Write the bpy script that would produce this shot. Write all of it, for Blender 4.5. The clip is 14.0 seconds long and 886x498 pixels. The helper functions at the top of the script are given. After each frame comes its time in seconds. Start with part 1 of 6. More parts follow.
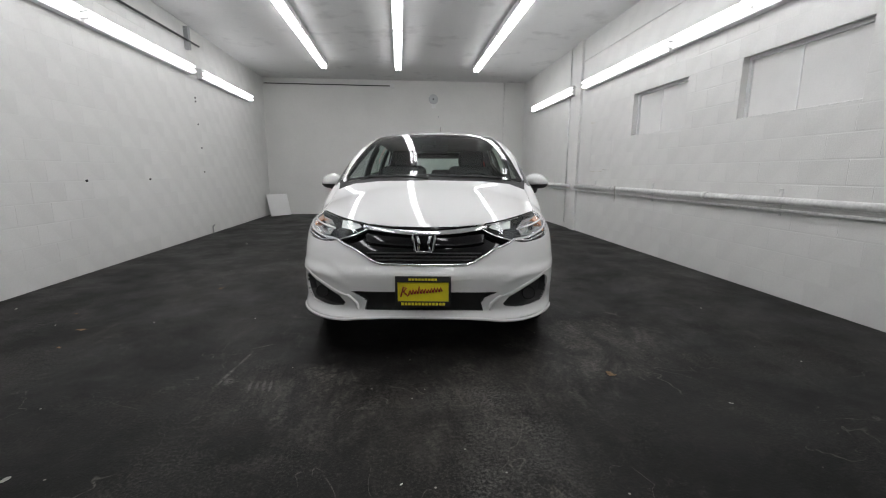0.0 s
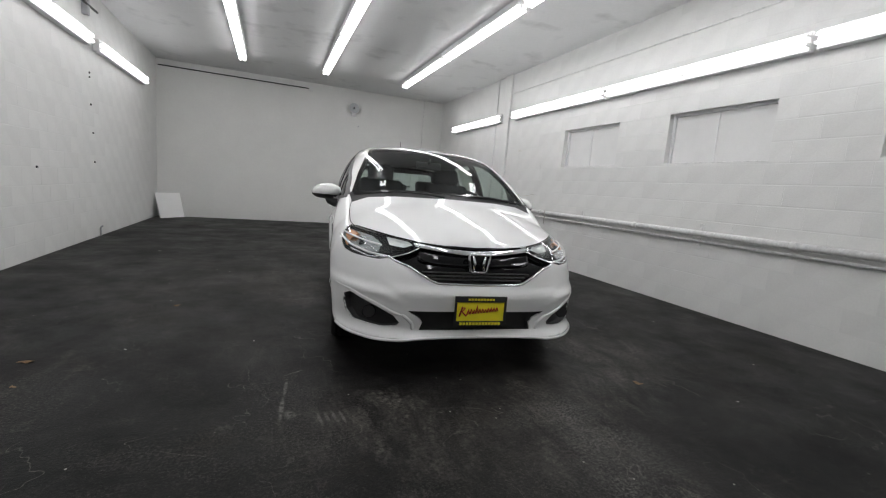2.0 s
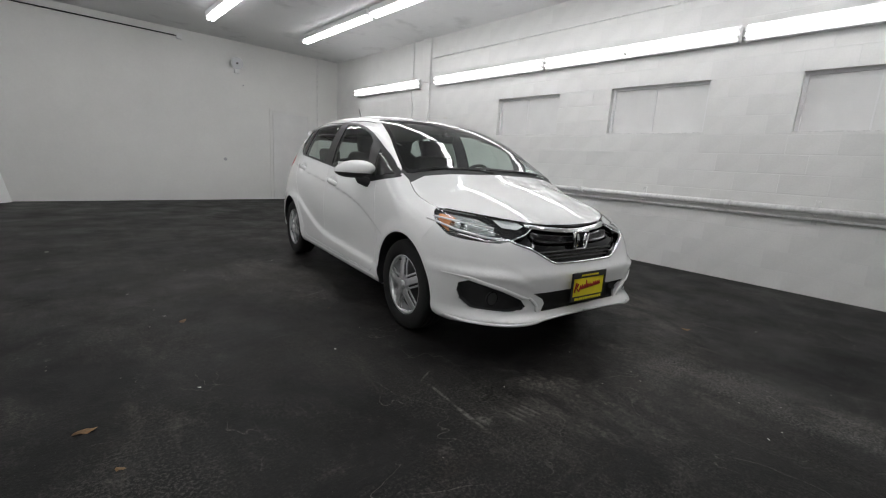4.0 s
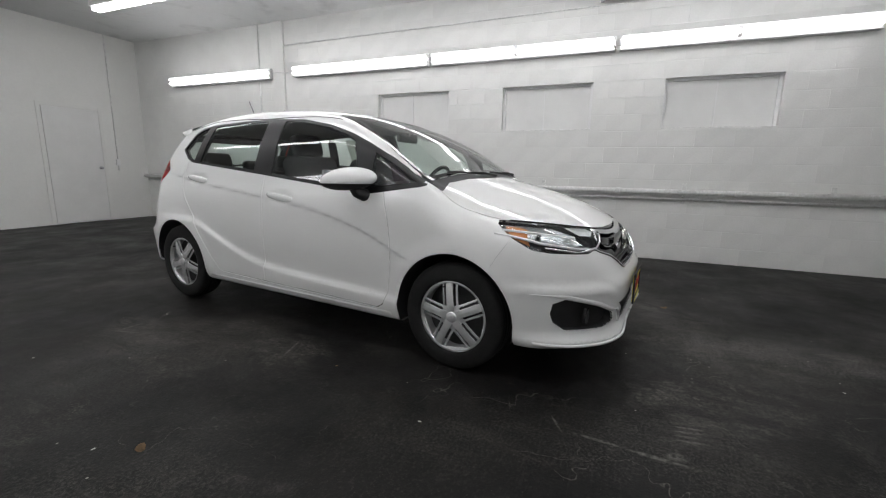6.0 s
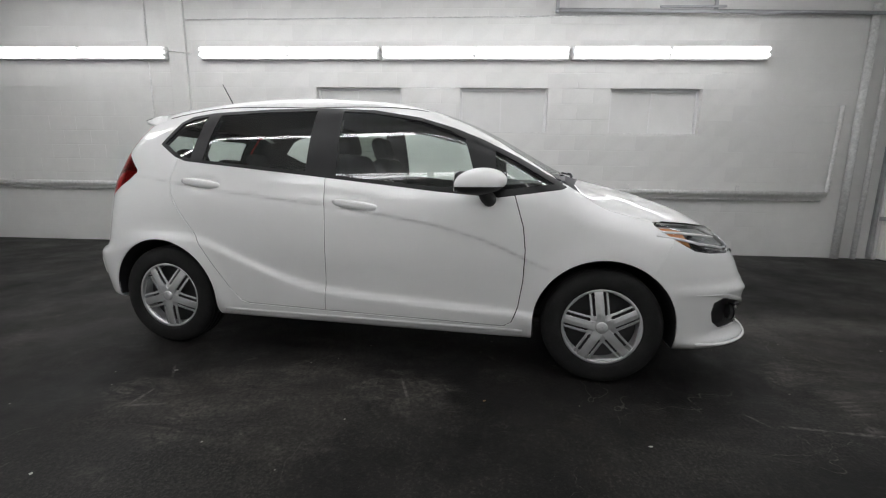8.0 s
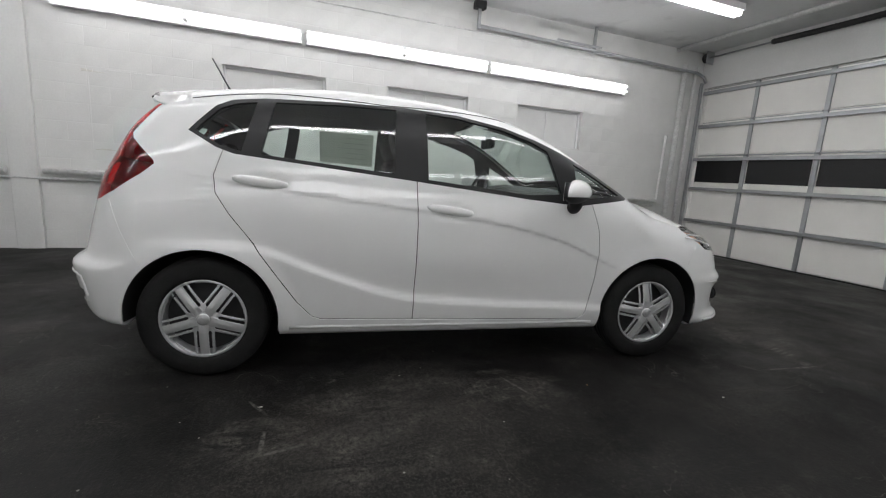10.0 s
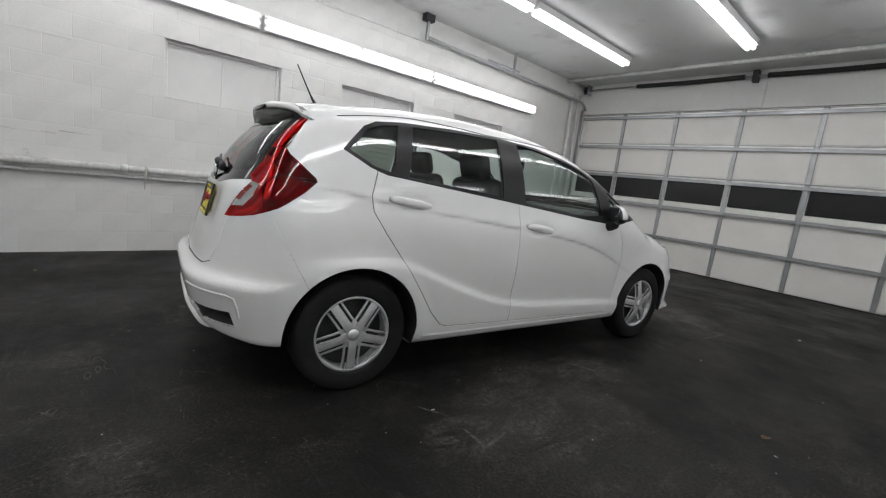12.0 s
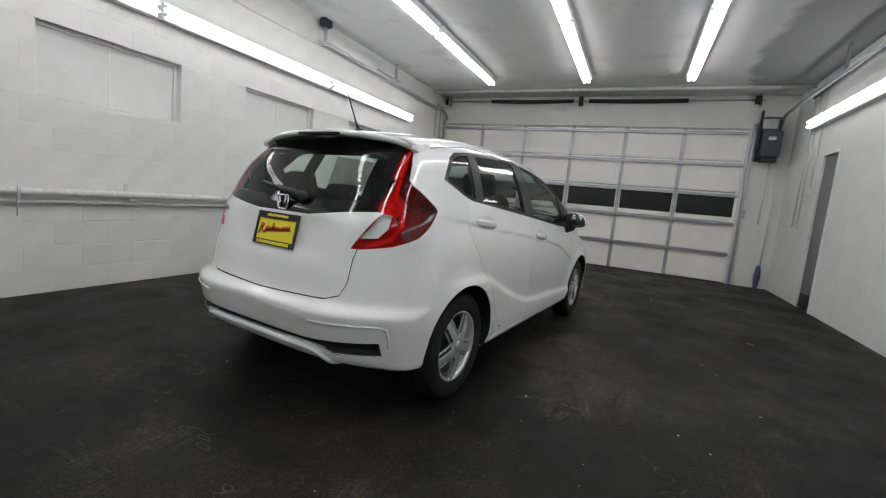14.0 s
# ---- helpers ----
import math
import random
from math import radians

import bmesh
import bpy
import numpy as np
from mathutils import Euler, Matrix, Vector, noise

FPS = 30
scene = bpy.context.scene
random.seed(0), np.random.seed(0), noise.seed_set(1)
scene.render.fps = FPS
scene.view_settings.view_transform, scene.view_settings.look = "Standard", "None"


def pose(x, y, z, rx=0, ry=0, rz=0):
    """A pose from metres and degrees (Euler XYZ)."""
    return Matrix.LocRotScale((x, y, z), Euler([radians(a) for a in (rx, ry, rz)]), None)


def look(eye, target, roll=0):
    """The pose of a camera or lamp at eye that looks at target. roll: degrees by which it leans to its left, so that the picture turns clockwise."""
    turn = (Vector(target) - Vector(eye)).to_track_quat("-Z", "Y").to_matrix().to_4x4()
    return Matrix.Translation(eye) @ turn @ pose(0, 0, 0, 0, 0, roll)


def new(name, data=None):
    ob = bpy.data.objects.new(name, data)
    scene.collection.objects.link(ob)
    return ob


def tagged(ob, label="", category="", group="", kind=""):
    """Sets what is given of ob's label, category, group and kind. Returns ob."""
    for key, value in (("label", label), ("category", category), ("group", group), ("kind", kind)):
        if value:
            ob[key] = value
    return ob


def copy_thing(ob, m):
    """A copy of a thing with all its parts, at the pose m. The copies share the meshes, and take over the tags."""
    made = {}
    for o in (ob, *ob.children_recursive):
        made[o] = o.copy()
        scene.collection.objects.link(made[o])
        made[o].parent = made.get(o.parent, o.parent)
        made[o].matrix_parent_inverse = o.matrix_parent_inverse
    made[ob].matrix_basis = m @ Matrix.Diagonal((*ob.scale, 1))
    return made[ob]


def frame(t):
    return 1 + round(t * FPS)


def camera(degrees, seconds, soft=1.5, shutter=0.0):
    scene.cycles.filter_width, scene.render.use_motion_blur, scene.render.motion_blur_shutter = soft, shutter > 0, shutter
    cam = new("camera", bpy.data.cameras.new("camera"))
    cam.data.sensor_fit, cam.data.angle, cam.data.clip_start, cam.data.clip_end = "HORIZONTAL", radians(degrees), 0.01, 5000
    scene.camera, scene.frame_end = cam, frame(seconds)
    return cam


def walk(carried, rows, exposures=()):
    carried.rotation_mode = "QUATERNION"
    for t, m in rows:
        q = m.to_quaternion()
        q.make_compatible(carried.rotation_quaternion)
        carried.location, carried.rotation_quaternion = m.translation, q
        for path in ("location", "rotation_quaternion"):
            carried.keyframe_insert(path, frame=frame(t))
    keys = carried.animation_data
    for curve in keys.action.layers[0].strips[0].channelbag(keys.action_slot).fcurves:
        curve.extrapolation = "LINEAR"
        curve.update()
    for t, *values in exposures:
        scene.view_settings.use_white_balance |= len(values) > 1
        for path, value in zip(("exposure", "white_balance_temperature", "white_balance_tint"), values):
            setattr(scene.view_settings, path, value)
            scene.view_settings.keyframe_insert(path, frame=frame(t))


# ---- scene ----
cam = camera(92.4, 14.0, 1.15)
PATH = [
    (0, (-0.178, -4.518, 1.092), (0.018, -2.559, 0.739), 0.1),
    (0.5, (-0.376, -4.568, 1.102), (-0.037, -2.624, 0.778), 1.6),
    (1, (-0.594, -4.554, 1.103), (-0.195, -2.621, 0.775), 2.0),
    (1.5, (-0.868, -4.406, 1.114), (-0.311, -2.515, 0.776), 2.2),
    (2, (-1.204, -4.301, 1.109), (-0.449, -2.47, 0.832), 4.6),
    (2.5, (-1.539, -4.177, 1.116), (-0.645, -2.409, 0.841), 3.2),
    (5, (-2.709, -2.74, 1.087), (-1.122, -1.604, 0.651), 2.9),
    (5.5, (-2.753, -2.393, 1.091), (-1.045, -1.442, 0.668), 0.9),
    (6, (-2.812, -2.03, 1.082), (-0.993, -1.283, 0.714), 1.0),
    (6.5, (-2.83, -1.647, 1.063), (-0.98, -1.007, 0.652), -0.1),
    (7, (-2.821, -1.277, 1.056), (-0.927, -0.783, 0.646), 0.6),
    (7.5, (-2.863, -0.916, 1.053), (-0.923, -0.611, 0.678), 0.8),
    (10, (-2.717, 0.864, 1.059), (-0.872, 0.169, 0.723), 3.6),
    (10.5, (-2.63, 1.224, 1.078), (-0.865, 0.34, 0.754), 4.8),
    (11, (-2.529, 1.602, 1.1), (-0.815, 0.607, 0.83), 6.0),
    (11.5, (-2.463, 1.977, 1.102), (-0.845, 0.842, 0.797), 7.3),
    (12, (-2.244, 2.293, 1.11), (-0.768, 0.98, 0.796), 6.9),
    (12.5, (-2.082, 2.641, 1.105), (-0.767, 1.164, 0.807), 6.6),
    (13, (-1.823, 2.891, 1.098), (-0.637, 1.313, 0.775), 6.1),
    (13.5, (-1.532, 3.129, 1.102), (-0.509, 1.43, 0.84), 6.8),
    (14, (-1.268, 3.38, 1.109), (-0.466, 1.563, 0.87), 5.4),
]
walk(cam, [(t, look(eye, target, roll)) for t, eye, target, roll in PATH], [(0.0, 0.0), (11.0, 0.0), (12.5, -0.07), (14.0, -0.10)])


# ---- world, light and exposure ----
world = bpy.data.worlds.new("night")
scene.world = world
world.use_nodes = True
world.node_tree.nodes["Background"].inputs["Color"].default_value = (0.01, 0.011, 0.013, 1)
scene.view_settings.exposure = 0.0
TUBE_LIGHT, WALL_LIGHT = 11.9, 6.2

# ---- plan: left and right wall, far wall, gate wall, ceiling ----
XL, XR, YF, YG, H = -3.6, 3.18, 7.15, -6.05, 3.45
DEEP = 0.2


# ---- materials ----
def material(name, col, rough=0.5, metal=0.0, vary=0.0, scale=6.0, fine=0.0, fine_scale=120.0, bump=0.0, bump_scale=60.0, coat=0.0, rand=0.0, spec=0.5, rough_vary=0.0):
    """A plain procedural surface: colour that drifts at a large and a small scale, with fine relief."""
    m = bpy.data.materials.new(name)
    m.use_nodes = True
    nt = m.node_tree
    b = nt.nodes["Principled BSDF"]
    b.inputs["Roughness"].default_value = rough
    b.inputs["Metallic"].default_value = metal
    b.inputs["Specular IOR Level"].default_value = spec
    if coat:
        b.inputs["Coat Weight"].default_value = coat
        b.inputs["Coat Roughness"].default_value = 0.015
        b.inputs["Coat IOR"].default_value = 1.48
    co = nt.nodes.new("ShaderNodeTexCoord")
    out = None

    def tinted(source, amount):
        mix = nt.nodes.new("ShaderNodeMix")
        mix.data_type, mix.blend_type = "RGBA", "MULTIPLY"
        mix.inputs["Factor"].default_value = 1.0
        ramp = nt.nodes.new("ShaderNodeMapRange")
        ramp.inputs["From Min"].default_value, ramp.inputs["From Max"].default_value = 0.3, 0.7
        ramp.inputs["To Min"].default_value, ramp.inputs["To Max"].default_value = 1 - amount, 1 + amount
        nt.links.new(source, ramp.inputs["Value"])
        nt.links.new(ramp.outputs["Result"], mix.inputs["B"])
        if out is None:
            mix.inputs["A"].default_value = (*col, 1)
        else:
            nt.links.new(out, mix.inputs["A"])
        return mix.outputs["Result"]

    if vary:
        n = nt.nodes.new("ShaderNodeTexNoise")
        n.inputs["Scale"].default_value, n.inputs["Detail"].default_value, n.inputs["Roughness"].default_value = scale, 6, 0.6
        nt.links.new(co.outputs["Object"], n.inputs["Vector"])
        out = tinted(n.outputs["Fac"], vary)
        if rough_vary:
            r = nt.nodes.new("ShaderNodeMapRange")
            r.inputs["From Min"].default_value, r.inputs["From Max"].default_value = 0.3, 0.7
            r.inputs["To Min"].default_value, r.inputs["To Max"].default_value = rough - rough_vary, rough + rough_vary
            nt.links.new(n.outputs["Fac"], r.inputs["Value"])
            nt.links.new(r.outputs["Result"], b.inputs["Roughness"])
    if fine:
        n = nt.nodes.new("ShaderNodeTexNoise")
        n.inputs["Scale"].default_value, n.inputs["Detail"].default_value = fine_scale, 3
        nt.links.new(co.outputs["Object"], n.inputs["Vector"])
        out = tinted(n.outputs["Fac"], fine)
    if rand:
        info = nt.nodes.new("ShaderNodeObjectInfo")
        out = tinted(info.outputs["Random"], rand)
    if out is None:
        b.inputs["Base Color"].default_value = (*col, 1)
    else:
        nt.links.new(out, b.inputs["Base Color"])
    if bump:
        n = nt.nodes.new("ShaderNodeTexNoise")
        n.inputs["Scale"].default_value, n.inputs["Detail"].default_value = bump_scale, 4
        nt.links.new(co.outputs["Object"], n.inputs["Vector"])
        bp = nt.nodes.new("ShaderNodeBump")
        bp.inputs["Strength"].default_value, bp.inputs["Distance"].default_value = bump, 0.004
        nt.links.new(n.outputs["Fac"], bp.inputs["Height"])
        nt.links.new(bp.outputs["Normal"], b.inputs["Normal"])
    return m


def floor_material():
    """Black coated concrete, rubbed to grey aggregate in patches and scuffed in streaks."""
    m = bpy.data.materials.new("black_coated_floor")
    m.use_nodes = True
    nt = m.node_tree
    b = nt.nodes["Principled BSDF"]
    co = nt.nodes.new("ShaderNodeTexCoord")

    def noise_at(scale, detail=6, rough=0.6, stretch=(1, 1, 1), dist=0.0):
        mp = nt.nodes.new("ShaderNodeMapping")
        mp.inputs["Scale"].default_value = stretch
        n = nt.nodes.new("ShaderNodeTexNoise")
        n.inputs["Scale"].default_value, n.inputs["Detail"].default_value, n.inputs["Roughness"].default_value, n.inputs["Distortion"].default_value = scale, detail, rough, dist
        nt.links.new(co.outputs["Object"], mp.inputs["Vector"])
        nt.links.new(mp.outputs["Vector"], n.inputs["Vector"])
        return n.outputs["Fac"]

    def ramp(v, a, c, lo=0.0, hi=1.0):
        r = nt.nodes.new("ShaderNodeMapRange")
        for k, x in (("From Min", a), ("From Max", c), ("To Min", lo), ("To Max", hi)):
            r.inputs[k].default_value = x
        nt.links.new(v, r.inputs["Value"])
        return r.outputs["Result"]

    def times(a, c):
        t = nt.nodes.new("ShaderNodeMath")
        t.operation = "MULTIPLY"
        nt.links.new(a, t.inputs[0])
        if isinstance(c, float):
            t.inputs[1].default_value = c
        else:
            nt.links.new(c, t.inputs[1])
        return t.outputs[0]

    def mix(f, a, c):
        x = nt.nodes.new("ShaderNodeMix")
        x.data_type = "RGBA"
        nt.links.new(f, x.inputs["Factor"])
        for v, k in ((a, "A"), (c, "B")):
            if isinstance(v, tuple):
                x.inputs[k].default_value = (*v, 1)
            else:
                nt.links.new(v, x.inputs[k])
        return x.outputs["Result"]

    def patch(x, y, sx, sy, turn, edge=0.5):
        """A soft round-edged worn place on the floor, 1 in the middle."""
        mp = nt.nodes.new("ShaderNodeMapping")
        mp.vector_type = "TEXTURE"
        mp.inputs["Location"].default_value = (x, y, 0)
        mp.inputs["Rotation"].default_value = (0, 0, radians(turn))
        mp.inputs["Scale"].default_value = (sx, sy, 1000)
        g = nt.nodes.new("ShaderNodeTexGradient")
        g.gradient_type = "SPHERICAL"
        nt.links.new(co.outputs["Object"], mp.inputs["Vector"])
        nt.links.new(mp.outputs["Vector"], g.inputs["Vector"])
        return ramp(g.outputs["Fac"], 0.0, edge)

    def most(a, c):
        t = nt.nodes.new("ShaderNodeMath")
        t.operation = "MAXIMUM"
        nt.links.new(a, t.inputs[0])
        nt.links.new(c, t.inputs[1])
        return t.outputs[0]

    broad = noise_at(0.55, 5, 0.55)
    grain = noise_at(90, 3, 0.7)
    speck = noise_at(75, 4, 0.85)
    worn = ramp(noise_at(1.1, 9, 0.74, dist=0.5), 0.44, 0.62)
    blotch = ramp(noise_at(3.0, 10, 0.8, dist=0.2), 0.40, 0.66)
    streak = ramp(noise_at(2.4, 9, 0.75, (3.2, 0.7, 1), 1.3), 0.54, 0.72)
    cross = ramp(noise_at(3.0, 9, 0.78, (0.6, 3.5, 1), 1.0), 0.59, 0.70)
    rubbed = most(patch(0.27, -3.05, 0.26, 0.85, -5), patch(0.12, -2.6, 0.34, 0.16, 5))
    faded = None
    for p in ((0.30, -2.55, 0.9, 0.5, 10), (-0.75, -2.45, 0.55, 0.35, 20), (1.15, -1.9, 0.7, 0.45, 0), (-1.15, 0.35, 0.35, 0.9, 10), (-0.95, -0.25, 0.3, 0.4, -20), (-0.85, 0.35, 0.25, 0.6, 10), (-1.08, 0.92, 0.28, 0.2, 30), (-0.6, 2.2, 0.35, 0.2, 0), (-1.4, 0.1, 0.3, 0.2, 0), (-0.35, -2.5, 0.4, 0.35, 0), (0.85, -2.35, 0.5, 0.25, 0),
              (-1.12, 0.99, 0.3, 0.15, 25), (-1.1, 0.3, 0.35, 0.25, 40), (-0.9, -0.19, 0.18, 0.3, 0), (-0.47, -2.72, 0.4, 0.3, 0), (0.1, -2.75, 0.6, 0.5, 0), (0.5, 2.28, 0.3, 0.16, -15), (-1.05, 0.95, 0.2, 0.3, 0)):
        faded = patch(*p) if faded is None else most(faded, patch(*p))
    base = mix(ramp(broad, 0.35, 0.7), (0.0032, 0.0031, 0.0034), (0.0085, 0.0082, 0.0083))
    base = mix(times(ramp(grain, 0.35, 0.75), 0.4), base, (0.014, 0.0136, 0.0132))
    base = mix(times(times(worn, ramp(speck, 0.48, 0.62)), 0.75), base, (0.085, 0.080, 0.073))
    thin = times(ramp(noise_at(5.0, 3, 0.5, (7, 0.35, 1), 0.6), 0.66, 0.70), ramp(noise_at(1.3, 4, 0.6), 0.48, 0.62))
    slant = times(ramp(noise_at(6.0, 3, 0.5, (0.4, 6, 1), 0.9), 0.66, 0.70), ramp(noise_at(1.7, 4, 0.6, (1, 1.3, 1)), 0.5, 0.64))
    base = mix(times(most(thin, slant), 0.14), base, (0.12, 0.115, 0.105))
    base = mix(times(ramp(noise_at(170, 2, 0.5), 0.70, 0.76), 0.5), base, (0.20, 0.195, 0.18))
    base = mix(times(times(rubbed, blotch), ramp(speck, 0.44, 0.60)), base, (0.27, 0.262, 0.245))
    base = mix(times(times(most(streak, cross), ramp(grain, 0.38, 0.6)), times(most(times(worn, 0.45), rubbed), 0.9)), base, (0.20, 0.18, 0.15))
    ragged = nt.nodes.new("ShaderNodeMath")
    ragged.operation = "ADD"
    nt.links.new(times(most(faded, times(worn, 0.30)), 0.26), ragged.inputs[0])
    nt.links.new(noise_at(6.0, 12, 0.78, (1.3, 0.9, 1), 0.3), ragged.inputs[1])
    scraped = times(ramp(ragged.outputs[0], 0.57, 0.82), ramp(noise_at(2.6, 8, 0.75, (1.6, 0.7, 1), 1.2), 0.42, 0.62))
    base = mix(times(times(scraped, ramp(noise_at(42, 6, 0.8), 0.40, 0.62)), 0.9), base, (0.19, 0.175, 0.155))
    base = mix(times(scraped, 0.2), base, (0.035, 0.033, 0.031))
    # single scuffs: a rake of short strokes, an arc of scratches, a long drag mark beside the car
    scuff = patch(-0.97, -2.385, 0.010, 0.07, 8)
    for p in ((-0.935, -2.39, 0.011, 0.07, 8), (-0.90, -2.385, 0.012, 0.075, 10), (-0.865, -2.39, 0.010, 0.07, 8), (-1.135, -2.25, 0.014, 0.13, -5), (-1.11, -2.03, 0.012, 0.12, -6), (-1.06, -1.86, 0.07, 0.008, 28),
              (-1.10, -2.32, 0.03, 0.05, 10), (-0.93, -0.275, 0.15, 0.010, 17), (-1.16, 0.88, 0.012, 0.10, 10), (-1.09, 0.95, 0.08, 0.012, -5), (-0.83, 0.98, 0.09, 0.010, 30)):
        scuff = most(scuff, patch(*p))
    base = mix(times(scuff, times(ramp(noise_at(38, 4, 0.7), 0.36, 0.6), 0.75)), base, (0.20, 0.19, 0.175))
    # scuffed floor round the car; its shade is also lifted here by paler colour
    scuff_lift = times(most(patch(-1.35, -0.1, 1.1, 2.3, -7, 0.8), most(patch(0.0, -2.7, 1.7, 1.2, 0, 0.8), patch(-0.3, 2.1, 1.2, 0.9, 0, 0.8))), ramp(noise_at(1.9, 9, 0.72, dist=0.4), 0.38, 0.66))
    base = mix(times(scuff_lift, 0.75), base, (0.024, 0.0224, 0.0208))
    base = mix(times(times(scuff_lift, ramp(noise_at(55, 5, 0.8), 0.52, 0.68)), 0.6), base, (0.12, 0.108, 0.095))
    # hairline cracks and drag lines, broken up, and pale grit trodden in
    def hairline(scale, dist, half, mask_scale, lo, hi):
        t = nt.nodes.new("ShaderNodeMath")
        t.operation = "SUBTRACT"
        t.inputs[1].default_value = 0.5
        nt.links.new(noise_at(scale, 4, 0.55, dist=dist), t.inputs[0])
        u = nt.nodes.new("ShaderNodeMath")
        u.operation = "ABSOLUTE"
        nt.links.new(t.outputs[0], u.inputs[0])
        return times(ramp(u.outputs[0], half, half * 0.3), ramp(noise_at(mask_scale, 5, 0.65), lo, hi))
    cracks = most(hairline(1.15, 0.4, 0.0024, 2.6, 0.48, 0.58), hairline(1.6, 0.2, 0.0024, 3.4, 0.57, 0.66))
    base = mix(times(cracks, times(ramp(speck, 0.36, 0.56), 0.6)), base, (0.16, 0.15, 0.135))
    cell = nt.nodes.new("ShaderNodeTexVoronoi")
    cell.inputs["Scale"].default_value = 15.0
    nt.links.new(co.outputs["Object"], cell.inputs["Vector"])
    split = nt.nodes.new("ShaderNodeSeparateColor")
    nt.links.new(cell.outputs["Color"], split.inputs["Color"])
    grit = times(ramp(cell.outputs["Distance"], 0.085, 0.05), ramp(split.outputs[0], 0.87, 0.92))
    base = mix(times(grit, 0.8), base, (0.38, 0.365, 0.33))
    rusty = times(ramp(noise_at(2.3, 6, 0.7), 0.56, 0.70), ramp(speck, 0.42, 0.62))
    base = mix(times(rusty, 0.30), base, (0.060, 0.045, 0.034))
    base = mix(times(blotch, 0.35), base, (0.024, 0.0225, 0.0215))
    nt.links.new(base, b.inputs["Base Color"])
    nt.links.new(ramp(noise_at(1.6, 8, 0.68), 0.3, 0.7, 0.33, 0.62), b.inputs["Roughness"])
    b.inputs["Specular IOR Level"].default_value = 0.09
    bp = nt.nodes.new("ShaderNodeBump")
    bp.inputs["Strength"].default_value, bp.inputs["Distance"].default_value = 0.35, 0.004
    nt.links.new(grain, bp.inputs["Height"])
    nt.links.new(bp.outputs["Normal"], b.inputs["Normal"])
    return m


def glass_material(name, tint, shine_least=0.045):
    """A thin tinted pane: clear through, mirror by Fresnel."""
    m = bpy.data.materials.new(name)
    m.use_nodes = True
    nt = m.node_tree
    nt.nodes.remove(nt.nodes["Principled BSDF"])
    clear, shine, mix, edge, power, scale = (nt.nodes.new("ShaderNode" + k) for k in ("BsdfTransparent", "BsdfGlossy", "MixShader", "LayerWeight", "Math", "Math"))
    clear.inputs["Color"].default_value = (*tint, 1)
    shine.inputs["Roughness"].default_value = 0.01
    edge.inputs["Blend"].default_value = 0.5
    power.operation, scale.operation = "POWER", "MULTIPLY_ADD"
    power.inputs[1].default_value, scale.inputs[1].default_value, scale.inputs[2].default_value = 5.0, 0.92, shine_least
    nt.links.new(edge.outputs["Facing"], power.inputs[0])
    nt.links.new(power.outputs[0], scale.inputs[0])
    nt.links.new(scale.outputs[0], mix.inputs[0])
    nt.links.new(clear.outputs[0], mix.inputs[1])
    nt.links.new(shine.outputs[0], mix.inputs[2])
    nt.links.new(mix.outputs[0], nt.nodes["Material Output"].inputs["Surface"])
    return m


def glowing(name, col, strength):
    m = bpy.data.materials.new(name)
    m.use_nodes = True
    b = m.node_tree.nodes["Principled BSDF"]
    b.inputs["Base Color"].default_value = (0.8, 0.8, 0.8, 1)
    b.inputs["Emission Color"].default_value = (*col, 1)
    b.inputs["Emission Strength"].default_value = strength
    return m


FLOOR = floor_material()
WALL = material("white_masonry_paint", (0.70, 0.70, 0.685), 0.55, vary=0.05, scale=1.3, fine=0.025, fine_scale=45, bump=0.35, bump_scale=70)
BLOCK = material("white_block_paint", (0.70, 0.70, 0.685), 0.5, vary=0.045, scale=3.0, fine=0.02, fine_scale=60, bump=0.25, bump_scale=85, rand=0.018)
PLASTER = material("white_plaster", (0.72, 0.72, 0.70), 0.6, vary=0.04, scale=0.9, fine=0.015, fine_scale=30, bump=0.2, bump_scale=40)
CEIL = material("ceiling_board", (0.66, 0.665, 0.66), 0.65, vary=0.06, scale=0.5, fine=0.02, fine_scale=25, bump=0.15, bump_scale=30)
# a long ragged patch of darker grey on the ceiling along the west wall
ceil_nodes = CEIL.node_tree.nodes
st_co, st_map, st_grad, st_noise, st_add, st_ramp, st_mix = (ceil_nodes.new("ShaderNode" + k) for k in ("TexCoord", "Mapping", "TexGradient", "TexNoise", "Math", "MapRange", "Mix"))
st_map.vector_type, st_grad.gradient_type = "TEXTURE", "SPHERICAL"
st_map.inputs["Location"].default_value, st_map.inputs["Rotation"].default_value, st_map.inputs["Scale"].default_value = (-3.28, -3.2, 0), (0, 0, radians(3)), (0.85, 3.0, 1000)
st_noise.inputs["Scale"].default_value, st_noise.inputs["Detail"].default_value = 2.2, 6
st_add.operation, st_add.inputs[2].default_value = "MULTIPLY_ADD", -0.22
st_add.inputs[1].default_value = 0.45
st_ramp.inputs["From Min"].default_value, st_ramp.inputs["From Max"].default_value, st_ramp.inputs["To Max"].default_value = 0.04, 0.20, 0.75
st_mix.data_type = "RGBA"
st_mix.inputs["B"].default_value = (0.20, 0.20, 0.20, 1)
st_sum = ceil_nodes.new("ShaderNodeMath")
